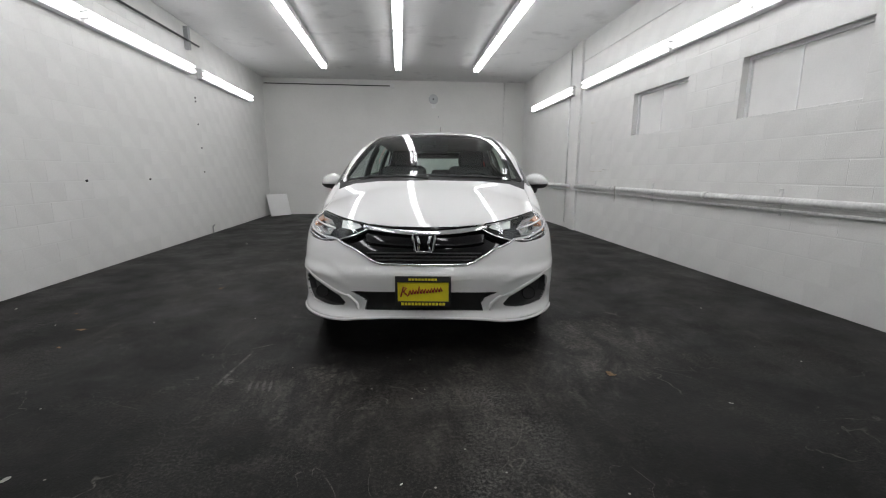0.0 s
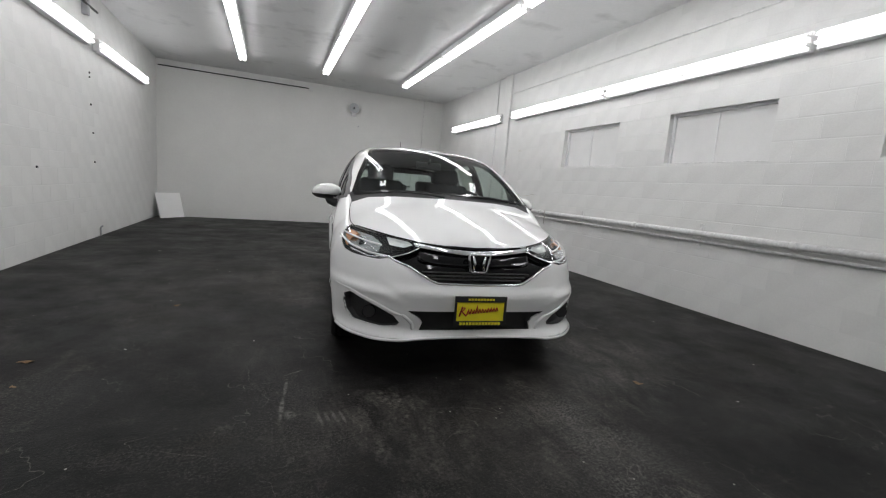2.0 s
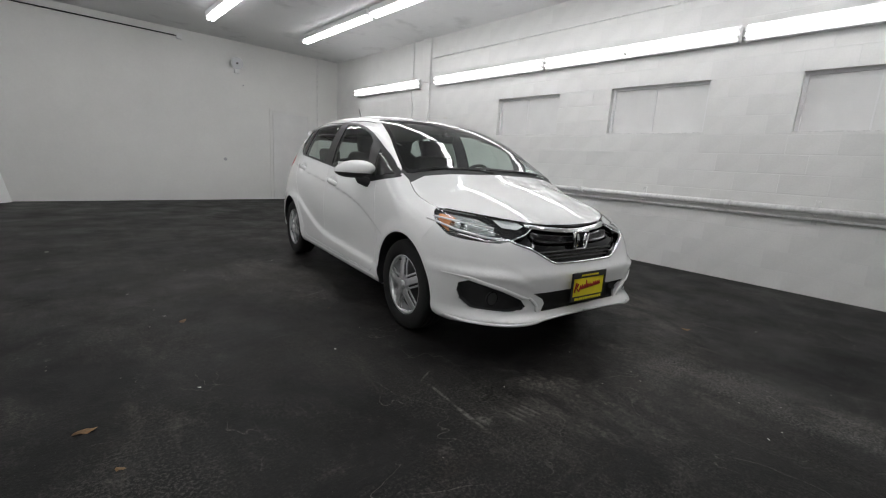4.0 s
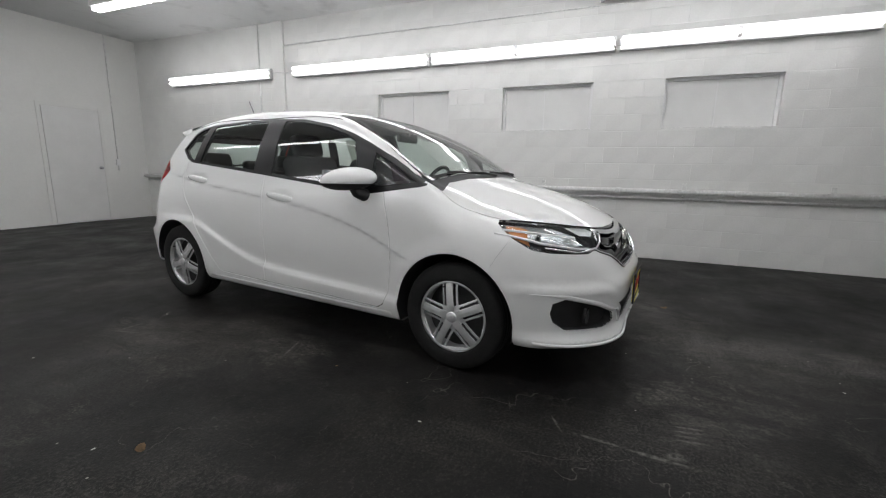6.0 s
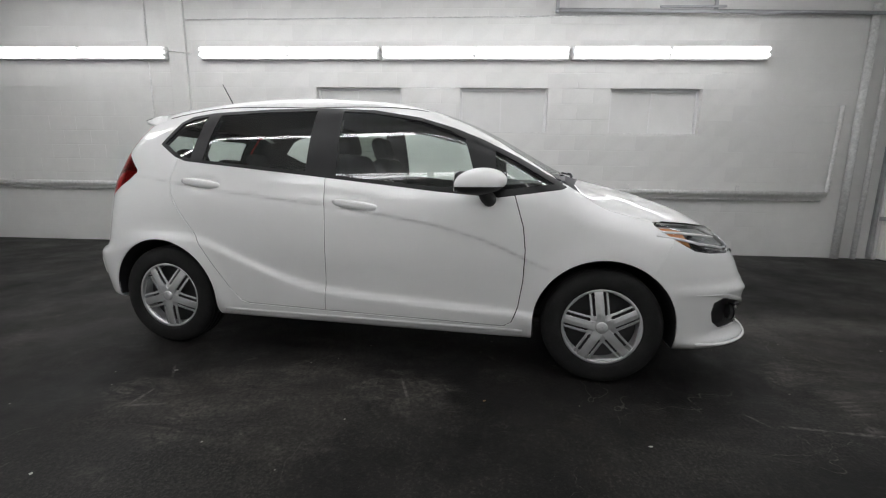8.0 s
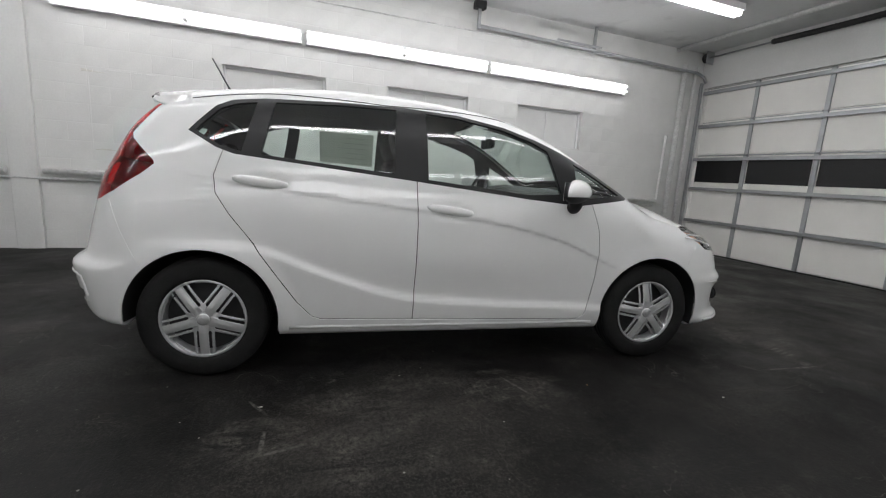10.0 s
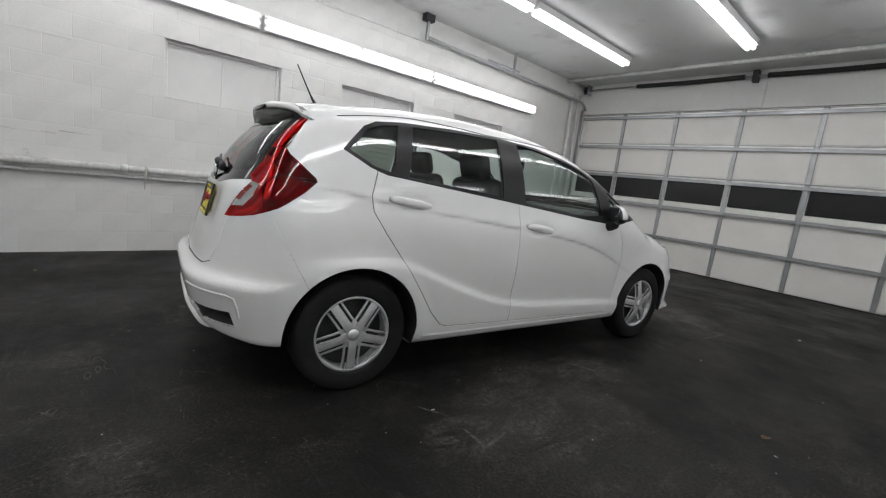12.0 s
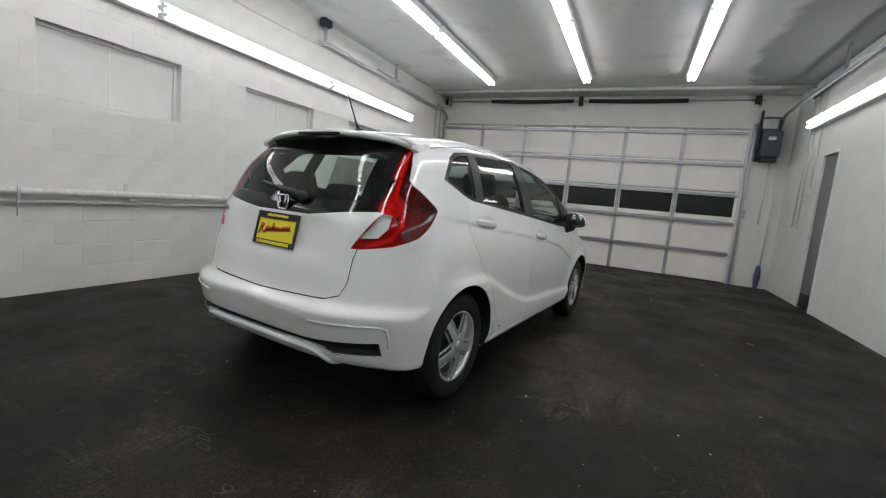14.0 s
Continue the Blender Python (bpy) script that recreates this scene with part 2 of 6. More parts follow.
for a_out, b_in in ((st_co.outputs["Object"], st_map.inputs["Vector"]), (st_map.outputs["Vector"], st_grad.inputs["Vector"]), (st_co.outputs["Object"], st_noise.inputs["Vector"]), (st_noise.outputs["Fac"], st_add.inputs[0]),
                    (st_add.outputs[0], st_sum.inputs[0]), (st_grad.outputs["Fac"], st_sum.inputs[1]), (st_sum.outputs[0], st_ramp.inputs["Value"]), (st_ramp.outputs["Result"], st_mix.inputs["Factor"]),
                    (ceil_nodes["Principled BSDF"].inputs["Base Color"].links[0].from_socket, st_mix.inputs["A"]), (st_mix.outputs["Result"], ceil_nodes["Principled BSDF"].inputs["Base Color"])):
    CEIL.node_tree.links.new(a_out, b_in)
BOARD = material("white_painted_board", (0.70, 0.70, 0.69), 0.5, vary=0.04, scale=3, fine=0.02, bump=0.15)
SHEET = material("bright_white_board", (0.84, 0.84, 0.83), 0.45, vary=0.02)
PIPE = material("painted_pipe", (0.66, 0.66, 0.65), 0.4, vary=0.10, scale=9, fine=0.12, fine_scale=35, bump=0.5, bump_scale=30)
STEEL = material("galvanised_steel", (0.42, 0.43, 0.44), 0.38, 0.75, vary=0.12, scale=5, fine=0.06)
GATE_SKIN = material("white_gate_panel", (0.86, 0.85, 0.81), 0.5, vary=0.05, scale=1.5, fine=0.02, bump=0.1)
DARK = material("dark_metal", (0.03, 0.03, 0.032), 0.5, 0.4, vary=0.2, scale=12)
BLACK = material("black_spring", (0.012, 0.012, 0.013), 0.55, vary=0.2, scale=20)
MOTOR = material("grey_motor_case", (0.05, 0.052, 0.055), 0.5, vary=0.15, scale=8)
NIGHT_PANE = material("dark_night_pane", (0.006, 0.006, 0.007), 0.25)
TUBE = glowing("lit_ceiling_tube", (0.994, 0.992, 1.012), TUBE_LIGHT)
WALL_TUBE = glowing("lit_wall_tube", (0.994, 0.992, 1.012), WALL_LIGHT)
FITTING = material("white_enamel", (0.75, 0.75, 0.75), 0.35, vary=0.03)
DOOR_GREY = material("grey_door_paint", (0.17, 0.165, 0.175), 0.5, vary=0.12, scale=4)
BLUE = material("blue_plastic", (0.07, 0.10, 0.17), 0.4, vary=0.1)
LEAF = material("dry_leaf", (0.22, 0.13, 0.06), 0.7, vary=0.3, scale=40, rand=0.2)
SCRAP = material("paper_scrap", (0.55, 0.54, 0.50), 0.7, vary=0.1, scale=40, rand=0.15)


# ---- shapes ----
def part(name, bm, mat, parent=None, label="", smooth=False):
    me = bpy.data.meshes.new(name)
    if smooth:
        for f in bm.faces:
            f.smooth = True
    bm.normal_update()
    bm.to_mesh(me)
    bm.free()
    me.materials.append(mat)
    ob = new(name, me)
    ob.parent = parent
    return tagged(ob, label)


def box(x0, x1, y0, y1, z0, z1, bm=None, bevel=0.0):
    bm = bm or bmesh.new()
    r = bmesh.ops.create_cube(bm, size=1)
    vs = r["verts"]
    bmesh.ops.transform(bm, verts=vs, matrix=Matrix.LocRotScale(((x0 + x1) / 2, (y0 + y1) / 2, (z0 + z1) / 2), None, (abs(x1 - x0), abs(y1 - y0), abs(z1 - z0))))
    if bevel:
        bmesh.ops.bevel(bm, geom=list({e for v in vs for e in v.link_edges}), offset=bevel, segments=2, affect="EDGES", profile=0.6)
    return bm


def tube(points, r, n=12, bm=None, caps=True):
    """A round bar along points; r may be one radius or one for each point."""
    bm = bm or bmesh.new()
    pts = [Vector(p) for p in points]
    rs = r if isinstance(r, (list, tuple)) else [r] * len(pts)
    rings = []
    side = None
    for i, p in enumerate(pts):
        d = (pts[min(i + 1, len(pts) - 1)] - pts[max(i - 1, 0)]).normalized()
        if side is None:
            side = d.orthogonal().normalized()
        side = (side - d * side.dot(d)).normalized()
        up = d.cross(side)
        rings.append([bm.verts.new(p + (side * math.cos(a) + up * math.sin(a)) * rs[i]) for a in (2 * math.pi * k / n for k in range(n))])
    for a, b in zip(rings, rings[1:]):
        for k in range(n):
            bm.faces.new((a[k], a[(k + 1) % n], b[(k + 1) % n], b[k])).smooth = True
    if caps:
        bm.faces.new(rings[0][::-1])
        bm.faces.new(rings[-1])
    return bm


def disc(x, y, z, r, depth, axis="X", n=24, bm=None, r2=None):
    bm = bm or bmesh.new()
    turn = {"X": Matrix.Rotation(math.pi / 2, 4, "Y"), "Y": Matrix.Rotation(-math.pi / 2, 4, "X"), "Z": Matrix.Identity(4)}[axis]
    bmesh.ops.create_cone(bm, cap_ends=True, segments=n, radius1=r, radius2=r if r2 is None else r2, depth=depth, matrix=Matrix.Translation((x, y, z)) @ turn)
    return bm
# ---- the room's structure ----
def wall_along_y(x0, x1, y0, y1, z1, holes):
    """Boxes of a wall in the y direction round its openings (y0, y1, z0, z1)."""
    bm = bmesh.new()
    edge = y0
    for a, b, lo, hi in sorted(holes):
        box(x0, x1, edge, a, 0, z1, bm)
        if lo > 0:
            box(x0, x1, a, b, 0, lo, bm)
        box(x0, x1, a, b, hi, z1, bm)
        edge = b
    box(x0, x1, edge, y1, 0, z1, bm)
    return bm


WINDOWS = [(0.38, 1.56), (-1.60, -0.42), (-3.60, -2.42)]
WZ = (1.62, 2.21)
DOORWAY = (-4.50, -3.94, 0.0, 2.24)

floor = tagged(part("floor", box(XL - DEEP, XR + DEEP, YG - DEEP, YF + DEEP, -0.15, 0), FLOOR), "black coated concrete floor with worn grey patches", "floor", kind="structure")
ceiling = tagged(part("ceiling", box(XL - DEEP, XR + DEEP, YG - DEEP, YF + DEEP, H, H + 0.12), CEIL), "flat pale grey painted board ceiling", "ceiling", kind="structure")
wall_right = tagged(part("wall_east", wall_along_y(XR, XR + DEEP, YG - DEEP, YF + DEEP, H, [(*w, *WZ) for w in WINDOWS]), WALL), "white painted concrete block wall with boarded windows", "wall", kind="structure")
wall_left = tagged(part("wall_west", wall_along_y(XL - DEEP, XL, YG - DEEP, YF + DEEP, H, [DOORWAY]), WALL), "white painted concrete block wall with a doorway", "wall", kind="structure")
wall_far = tagged(part("wall_north", box(XL, XR, YF, YF + DEEP, 0, H), PLASTER), "smooth white painted end wall", "wall", kind="structure")
GX0, GX1, GZ = -2.94, 3.12, 2.86
GATE_X = (GX0, -1.91, -0.875, 0.165, 1.20, 2.20, GX1)
bm = box(XL, GX0, YG - DEEP, YG, 0, H)
box(GX1, XR, YG - DEEP, YG, 0, H, bm)
box(GX0, GX1, YG - DEEP, YG, GZ, H, bm)
wall_gate = tagged(part("wall_south", bm, WALL), "white painted wall round the garage door", "wall", kind="structure")

# boarded windows, set back in the right wall
for k, (y0, y1) in enumerate(WINDOWS):
    w = tagged(new(f"window_{k + 1}"), "window opening closed with white painted boards", "window", "boarded windows", "structure")
    w.location = (XR, 0, 0)
    bm = box(0.065, 0.10, y0, y0 + 0.035, WZ[0], WZ[1], bevel=0.004)
    box(0.065, 0.10, y1 - 0.035, y1, WZ[0], WZ[1], bm, 0.004)
    box(0.065, 0.10, y0 + 0.035, y1 - 0.035, WZ[1] - 0.035, WZ[1], bm, 0.004)
    part("window_frame", bm, FITTING, w)
    part("window_sill", box(0.004, 0.10, y0 + 0.002, y1 - 0.002, WZ[0], WZ[0] + 0.012, bevel=0.003), PIPE, w, "chipped white sill")
    mid = (y0 + y1) / 2 + 0.03
    part("board", box(0.088, 0.11, y0 + 0.03, mid - 0.003, WZ[0] + 0.01, WZ[1] - 0.03), BOARD, w)
    part("board", box(0.090, 0.11, mid + 0.003, y1 - 0.03, WZ[0] + 0.01, WZ[1] - 0.03), BOARD, w)
    part("mullion", box(0.082, 0.092, mid - 0.007, mid + 0.007, WZ[0] + 0.01, WZ[1] - 0.03), FITTING, w)

# pilaster, conduits and marks on the right wall
tagged(part("trim", box(XR - 0.045, XR, 3.36, 3.60, 0, H, bevel=0.006), WALL), "white painted wall pilaster", "pilaster", kind="structure")


# ---- lamps ----
def strip_lamp(glow, r):
    """A two-tube strip eight feet long, along y, tubes towards -z of its own."""
    lamp = new("strip_light")
    part("housing", box(-0.085, 0.085, -1.228, 1.228, -0.035, 0.05, bevel=0.012), FITTING, lamp)
    for y in (-1.22, -0.012, 0.012, 1.22):
        for x in (-0.036, 0.036):
            part("lampholder", box(x - 0.012, x + 0.012, y - 0.009, y + 0.009, -0.085, -0.034, bevel=0.003), FITTING, lamp)
    for y in (-0.616, 0.616):
        for x in (-0.036, 0.036):
            part("tube", tube([(x, y - 0.582, -0.066), (x, y + 0.582, -0.066)], r, 10), glow, lamp, "lit white fluorescent tube")
    return lamp


lamp = strip_lamp(TUBE, 0.025)
lamp.matrix_basis = pose(1.56, -4.60 + 1.228, H - 0.05)
tagged(lamp, "lit two-tube fluorescent strip fixed to the ceiling", "strip light", "ceiling strip lights")
for x in (1.56, -0.18, -1.78):
    for k in range(4):
        if x != 1.56 or k:
            copy_thing(lamp, pose(x, -4.60 + 1.228 + k * 2.535, H - 0.05))
wall_lamp = strip_lamp(WALL_TUBE, 0.0215)
wall_lamp.matrix_basis = pose(XR - 0.05, 1.905, 2.63, 0, 90, 0)
tagged(wall_lamp, "lit two-tube fluorescent strip fixed along the block wall", "strip light", "wall strip lights")
for y in (-0.60, -3.10, 4.85):
    copy_thing(wall_lamp, pose(XR - 0.05, y, 2.63, 0, 90, 0))
for y in (4.75, 1.97, -0.53, -3.83):
    copy_thing(wall_lamp, pose(XL + 0.05, y, 2.75, 0, -90, 0))

# ---- pipes along the right wall ----
pipe = tagged(new("wall_pipe"), "white painted pipe rail with a thin pipe below it", "pipe")
part("pipe", tube([(XR - 0.07, YG + 0.75, 0.86), (XR - 0.07, 0, 0.855), (XR - 0.07, 3.3, 0.85)], 0.034, 14), PIPE, pipe)
part("thin_pipe", tube([(XR - 0.035, YG + 0.78, 0.775), (XR - 0.035, 0, 0.77), (XR - 0.035, 7.1, 0.775)], 0.015, 10), PIPE, pipe)
part("pipe", tube([(XR - 0.07, 3.62, 0.85), (XR - 0.07, 7.12, 0.85)], 0.034, 14), PIPE, pipe)
part("riser", tube([(XR - 0.05, YG + 0.75, 0.86), (XR - 0.05, YG + 0.72, 0.90), (XR - 0.05, YG + 0.70, 1.9), (XR - 0.05, YG + 0.70, 2.0)], 0.026, 12), PIPE, pipe)
for y in (-4.2, -2.75, -1.05, 0.9, 2.6, 4.6, 6.2):
    bm = box(XR - 0.012, XR, y - 0.022, y + 0.022, 0.72, 0.96, bevel=0.003)
    box(XR - 0.11, XR - 0.004, y - 0.016, y + 0.016, 0.805, 0.818, bm, 0.002)
    part("bracket", bm, PIPE, pipe)
for y in (1.9, -0.2, -2.0, -3.3):
    part("collar", tube([(XR - 0.07, y - 0.03, 0.856), (XR - 0.07, y + 0.03, 0.856)], 0.041, 14), PIPE, pipe)
part("rag", tube([(XR - 0.105, 1.72, 0.905), (XR - 0.112, 1.72, 0.86), (XR - 0.10, 1.725, 0.78), (XR - 0.10, 1.73, 0.66)], [0.01, 0.014, 0.008, 0.004], 8), SCRAP, pipe, "white strip of cloth tied round the pipe")


def conduit(name, points, r, mat, label):
    return tagged(part(name, tube(points, r, 10), mat), label, "conduit")


conduit("conduit", [(XR - 0.014, 3.92, 0.1), (XR - 0.014, 3.92, H)], 0.012, PIPE, "thin white conduit running up the block wall")
conduit("conduit", [(XR - 0.012, 3.34, 3.07), (XR - 0.012, -3.0, 3.10), (XR - 0.012, YG, 3.12)], 0.009, PIPE, "thin white conduit along the block wall below the ceiling")
conduit("conduit", [(XR - 0.02, 3.3, 2.64), (XR - 0.06, 3.42, 2.64), (XR - 0.06, 3.55, 2.66), (XR - 0.02, 3.68, 2.64)], 0.008, PIPE, "short cable joining two strip lights across the pilaster")
for y, r in ((-5.56, 0.045), (-5.80, 0.03)):
    conduit("conduit", [(XR - 0.055, y, 0.0), (XR - 0.055, y, 3.2)], r, PIPE, "white painted pipe rising beside the garage door")
conduit("conduit", [(2.62, YF - 0.012, 0.95), (2.62, YF - 0.012, H)], 0.010, PIPE, "thin white conduit on the end wall")
conduit("conduit", [(XL + 0.05, YF - 0.03, 3.31), (-2.0, YF - 0.03, 3.305), (-0.36, YF - 0.03, 3.30)], 0.012, DARK, "thin dark conduit along the top of the end wall")

# ---- end wall: flush door, bell, small fittings ----
d = tagged(new("door_1"), "flush white painted door shut in the end wall", "door", kind="structure")
d.location = (0, YF, 0)
part("door_leaf", box(1.50, 2.36, -0.022, 0, 0.012, 2.04, bevel=0.003), BOARD, d)
bm = box(1.43, 1.492, -0.014, 0, 0, 2.11, bevel=0.003)
box(2.368, 2.43, -0.014, 0, 0, 2.11, bm, 0.003)
box(1.492, 2.368, -0.014, 0, 2.048, 2.11, bm, 0.003)
part("door_frame", bm, PLASTER, d)
bm = disc(2.30, -0.03, 1.0, 0.028, 0.02, "Y", 20)
bmesh.ops.create_uvsphere(bm, u_segments=14, v_segments=10, radius=0.027, matrix=Matrix.Translation((2.30, -0.065, 1.0)))
part("door_handle", bm, STEEL, d, "round steel knob", True)
bell = tagged(new("alarm_bell"), "small white round alarm fixed high on the end wall", "alarm bell")
bell.location = (0.72, YF, 2.98)
part("backplate", box(-0.07, 0.07, -0.03, 0, -0.06, 0.06, bevel=0.01), FITTING, bell)
part("dome", disc(0, -0.065, 0, 0.125, 0.07, "Y", 32, None, 0.085), STEEL, bell, "dull metal dome")
part("lower_box", box(-0.05, 0.05, -0.07, 0, -0.20, -0.115, bevel=0.008), FITTING, bell)
part("hub", disc(0, -0.108, 0, 0.02, 0.02, "Y", 14), DARK, bell)
for x, z in ((0.43, 0.91), (0.86, 2.55)):
    tagged(part("wall_plug", disc(x, YF - 0.012, z, 0.035 if z < 1 else 0.015, 0.022, "Y", 18), STEEL), "small round metal plate on the end wall", "wall plate")
tagged(part("light_switch", box(2.585, 2.655, YF - 0.03, YF, 1.05, 1.17, bevel=0.006), FITTING), "white switch box at the foot of a conduit", "switch")
tagged(part("junction_box", box(-0.40, -0.30, YF - 0.05, YF, 3.25, 3.36, bevel=0.006), FITTING), "small white box at the end of a conduit", "junction box")
sheet = tagged(part("panel", box(-0.30, 0.30, -0.009, 0.009, 0, 0.56, bevel=0.003), SHEET), "white board leaning in the corner of the end wall", "board")
sheet.matrix_basis = pose(-3.24, 6.80, 0.003, -15, 0, 51)

# ---- garage door ----
gate = tagged(new("garage_door"), "white sectional garage door with steel bars and a row of dark panes", "garage door", kind="structure")
gate.location = (0, YG, 0)
ROWS = 5
SEC = (GZ - 0.02) / ROWS
COLS = 6
for r in range(ROWS):
    z0 = 0.01 + r * SEC
    panes = r == 2
    for c in range(COLS):
        x0, x1 = GATE_X[c], GATE_X[c + 1]
        if not panes:
            bm = box(x0 + 0.035, x1 - 0.035, -0.062, -0.045, z0 + 0.012, z0 + SEC - 0.012, bevel=0.004)
            part("panel", bm, GATE_SKIN, gate)
        else:
            part("panel", box(x0 + 0.035, x1 - 0.035, -0.062, -0.045, z0 + 0.012, z0 + 0.09, bevel=0.004), GATE_SKIN, gate)
            part("pane", box(x0 + 0.05, x1 - 0.05, -0.060, -0.052, z0 + 0.10, z0 + SEC - 0.05), NIGHT_PANE, gate, "black pane with night behind it")
    for c in range(COLS + 1):
        x = GATE_X[c]
        w = 0.03 if 0 < c < COLS else 0.05
        part("stile", box(x - w if c else x, x + w if c < COLS else x, -0.068, -0.035, z0 + 0.004, z0 + SEC - 0.004, bevel=0.003), STEEL if 0 < c < COLS else GATE_SKIN, gate)
        if 0 < c < COLS:
            bm = box(x - 0.03, x + 0.03, -0.035, -0.024, z0 + SEC - 0.075, z0 + SEC + 0.005, bevel=0.003)
            tube([(x - 0.035, -0.018, z0 + SEC - 0.012), (x + 0.035, -0.018, z0 + SEC - 0.012)], 0.008, 8, bm)
            part("hinge", bm, STEEL, gate)
    part("rail", box(GX0, GX1, -0.066, -0.045, z0 + SEC - 0.018, z0 + SEC - 0.002, bevel=0.003), STEEL, gate)
    zs = z0 + SEC + (0.055 if r < 2 else 0.0)
    bm = box(GX0 + 0.02, GX1 - 0.02, -0.035, 0.022, zs - 0.10, zs - 0.092)
    box(GX0 + 0.02, GX1 - 0.02, -0.035, 0.022, zs - 0.058, zs - 0.05, bm)
    box(GX0 + 0.02, GX1 - 0.02, 0.014, 0.022, zs - 0.092, zs - 0.058, bm)
    part("strut", bm, STEEL, gate, "galvanised bar across the section")
part("backing", box(GX0, GX1, -0.10, -0.064, 0, GZ), GATE_SKIN, gate)
part("bottom_seal", box(GX0, GX1, -0.07, -0.04, 0, 0.012), BLACK, gate)
for s, x in ((-1, GX0 - 0.06), (1, GX1 + 0.03)):
    bm = box(x - 0.02, x + 0.02, 0.012, 0.055, 0.02, 2.95)
    part("track", bm, STEEL, gate, "galvanised guide rail")

tagged(part("header_pipe", tube([(XR, YG + 0.66, 3.418), (0.0, YG + 0.66, 3.42), (XL, YG + 0.66, 3.418)], 0.032, 12), PIPE), "white painted pipe under the ceiling in front of the garage door", "pipe")
spring = tagged(new("door_spring"), "long black coil springs on a steel shaft above the garage door", "door spring")
spring.location = (0, YG, 3.34)
part("shaft", tube([(GX0 - 0.12, 0.10, 0), (GX1 + 0.04, 0.10, 0)], 0.013, 10), STEEL, spring)
for x0, x1 in ((-1.88, -0.09), (0.22, 2.0)):
    n = 70
    part("coil", tube([(x0 + (x1 - x0) * i / n, 0.10, -0.012 * math.sin(math.pi * i / n)) for i in range(n + 1)], [0.036 + 0.005 * (i % 2) for i in range(n + 1)], 12), BLACK, spring)
part("centre_bracket", box(0.03, 0.11, 0.002, 0.14, -0.09, 0.09, bevel=0.006), DARK, spring)
part("centre_pad", box(-0.08, 0.36, 0.002, 0.02, -0.47, 0.105, bevel=0.004), BOARD, spring)
for x in (GX0 - 0.02, GX1 - 0.05):
    part("drum", disc(x, 0.10, 0, 0.075, 0.06, "X", 24), DARK, spring)
    part("bearing_plate", box(x - 0.055, x - 0.045, 0.002, 0.17, -0.10, 0.10, bevel=0.003), STEEL, spring)

# horizontal guide rails of the door, hung below the ceiling
for x, label in ((XR - 0.10, "galvanised door rail hung along the block wall"), (XL + 0.22, "galvanised door rail hung beside the wall strip lights")):
    rail = tagged(new("door_rail"), label, "door rail")
    s = 1 if x > 0 else -1
    part("rail", tube([(x, YG + 0.03, 2.95), (x, YG + 0.10, 3.03), (x, YG + 0.25, 3.08), (x, -1.62, 3.14)], 0.024, 8), STEEL, rail)
    part("hanger", box(x - 0.02, x + 0.02, -1.66, -1.62, 3.10, H, bevel=0.003), STEEL, rail)
    part("hanger_plate", box(x - 0.05, x + 0.05, -1.72, -1.56, H - 0.10, H, bevel=0.006), DARK, rail)
    part("hanger", box(x - 0.015, x + 0.015, -3.62, -3.58, 3.10, H, bevel=0.003), STEEL, rail)
    part("bumper_spring", box(x - 0.06, x - 0.035, -3.7, -2.9, 3.14, 3.165, bevel=0.004), STEEL, rail)

# opener motor and boxes in the corner beside the garage door
motor = tagged(new("door_opener"), "dark grey garage door opener mounted beside the door", "door opener")
motor.location = (-3.22, YG, 2.60)
part("case", box(-0.15, 0.13, 0.03, 0.30, -0.26, 0.18, bevel=0.02), MOTOR, motor)
part("top_cover", box(-0.10, 0.15, 0.05, 0.26, 0.18, 0.42, bevel=0.02), MOTOR, motor)
part("backplate", box(-0.17, 0.16, 0.0, 0.03, -0.32, 0.45, bevel=0.005), DARK, motor)
part("label", box(-0.06, 0.05, 0.300, 0.303, 0.02, 0.08), FITTING, motor, "pale label")
part("foot", box(-0.13, 0.10, 0.05, 0.26, -0.34, -0.27, bevel=0.01), DARK, motor)
part("junction_cover", box(-0.06, 0.16, 0.262, 0.27, 0.22, 0.38, bevel=0.004), STEEL, motor, "grey cover plate")
part("chain_guard", box(0.14, 0.17, 0.06, 0.16, -0.10, 0.55, bevel=0.006), DARK, motor)
for x, z0, z1 in ((-3.30, 1.15, 2.3), (-3.44, 0.1, 2.3)):
    conduit("conduit", [(x, YG + 0.015, z0), (x, YG + 0.015, z1)], 0.012, PIPE, "thin white conduit running down beside the garage door")
tagged(part("push_button_box", box(-3.07, -3.01, YG, YG + 0.05, 1.25, 1.40, bevel=0.008), STEEL), "small grey push button box beside the garage door", "button box")
for y, z0, z1 in ((-5.05, 1.15, 3.3), (-5.25, 1.15, 3.3), (-4.78, 1.75, 3.3)):
    conduit("conduit", [(XL + 0.014, y, z0), (XL + 0.014, y, z1)], 0.013, PIPE, "thin white conduit running down the block wall")
tagged(part("switch_box", box(XL, XL + 0.045, -4.82, -4.74, 1.66, 1.78, bevel=0.006), FITTING), "white switch box at the foot of a conduit", "switch")
tagged(part("switch_box", box(XL, XL + 0.045, -5.30, -5.0, 1.06, 1.16, bevel=0.006), FITTING), "white box at the foot of two conduits", "switch")
bm = bmesh.new()
bmesh.ops.create_uvsphere(bm, u_segments=16, v_segments=10, radius=0.11, matrix=Matrix.Translation((-3.40, YG + 0.13, 0.21)) @ Matrix.Diagonal((0.5, 0.5, 2.0, 1)))
for v in bm.verts:
    v.co.z = max(v.co.z, 0.0)
    v.co += Vector((noise.noise(v.co * 14), noise.noise(v.co * 14 + Vector((5, 0, 0))), 0)) * 0.02
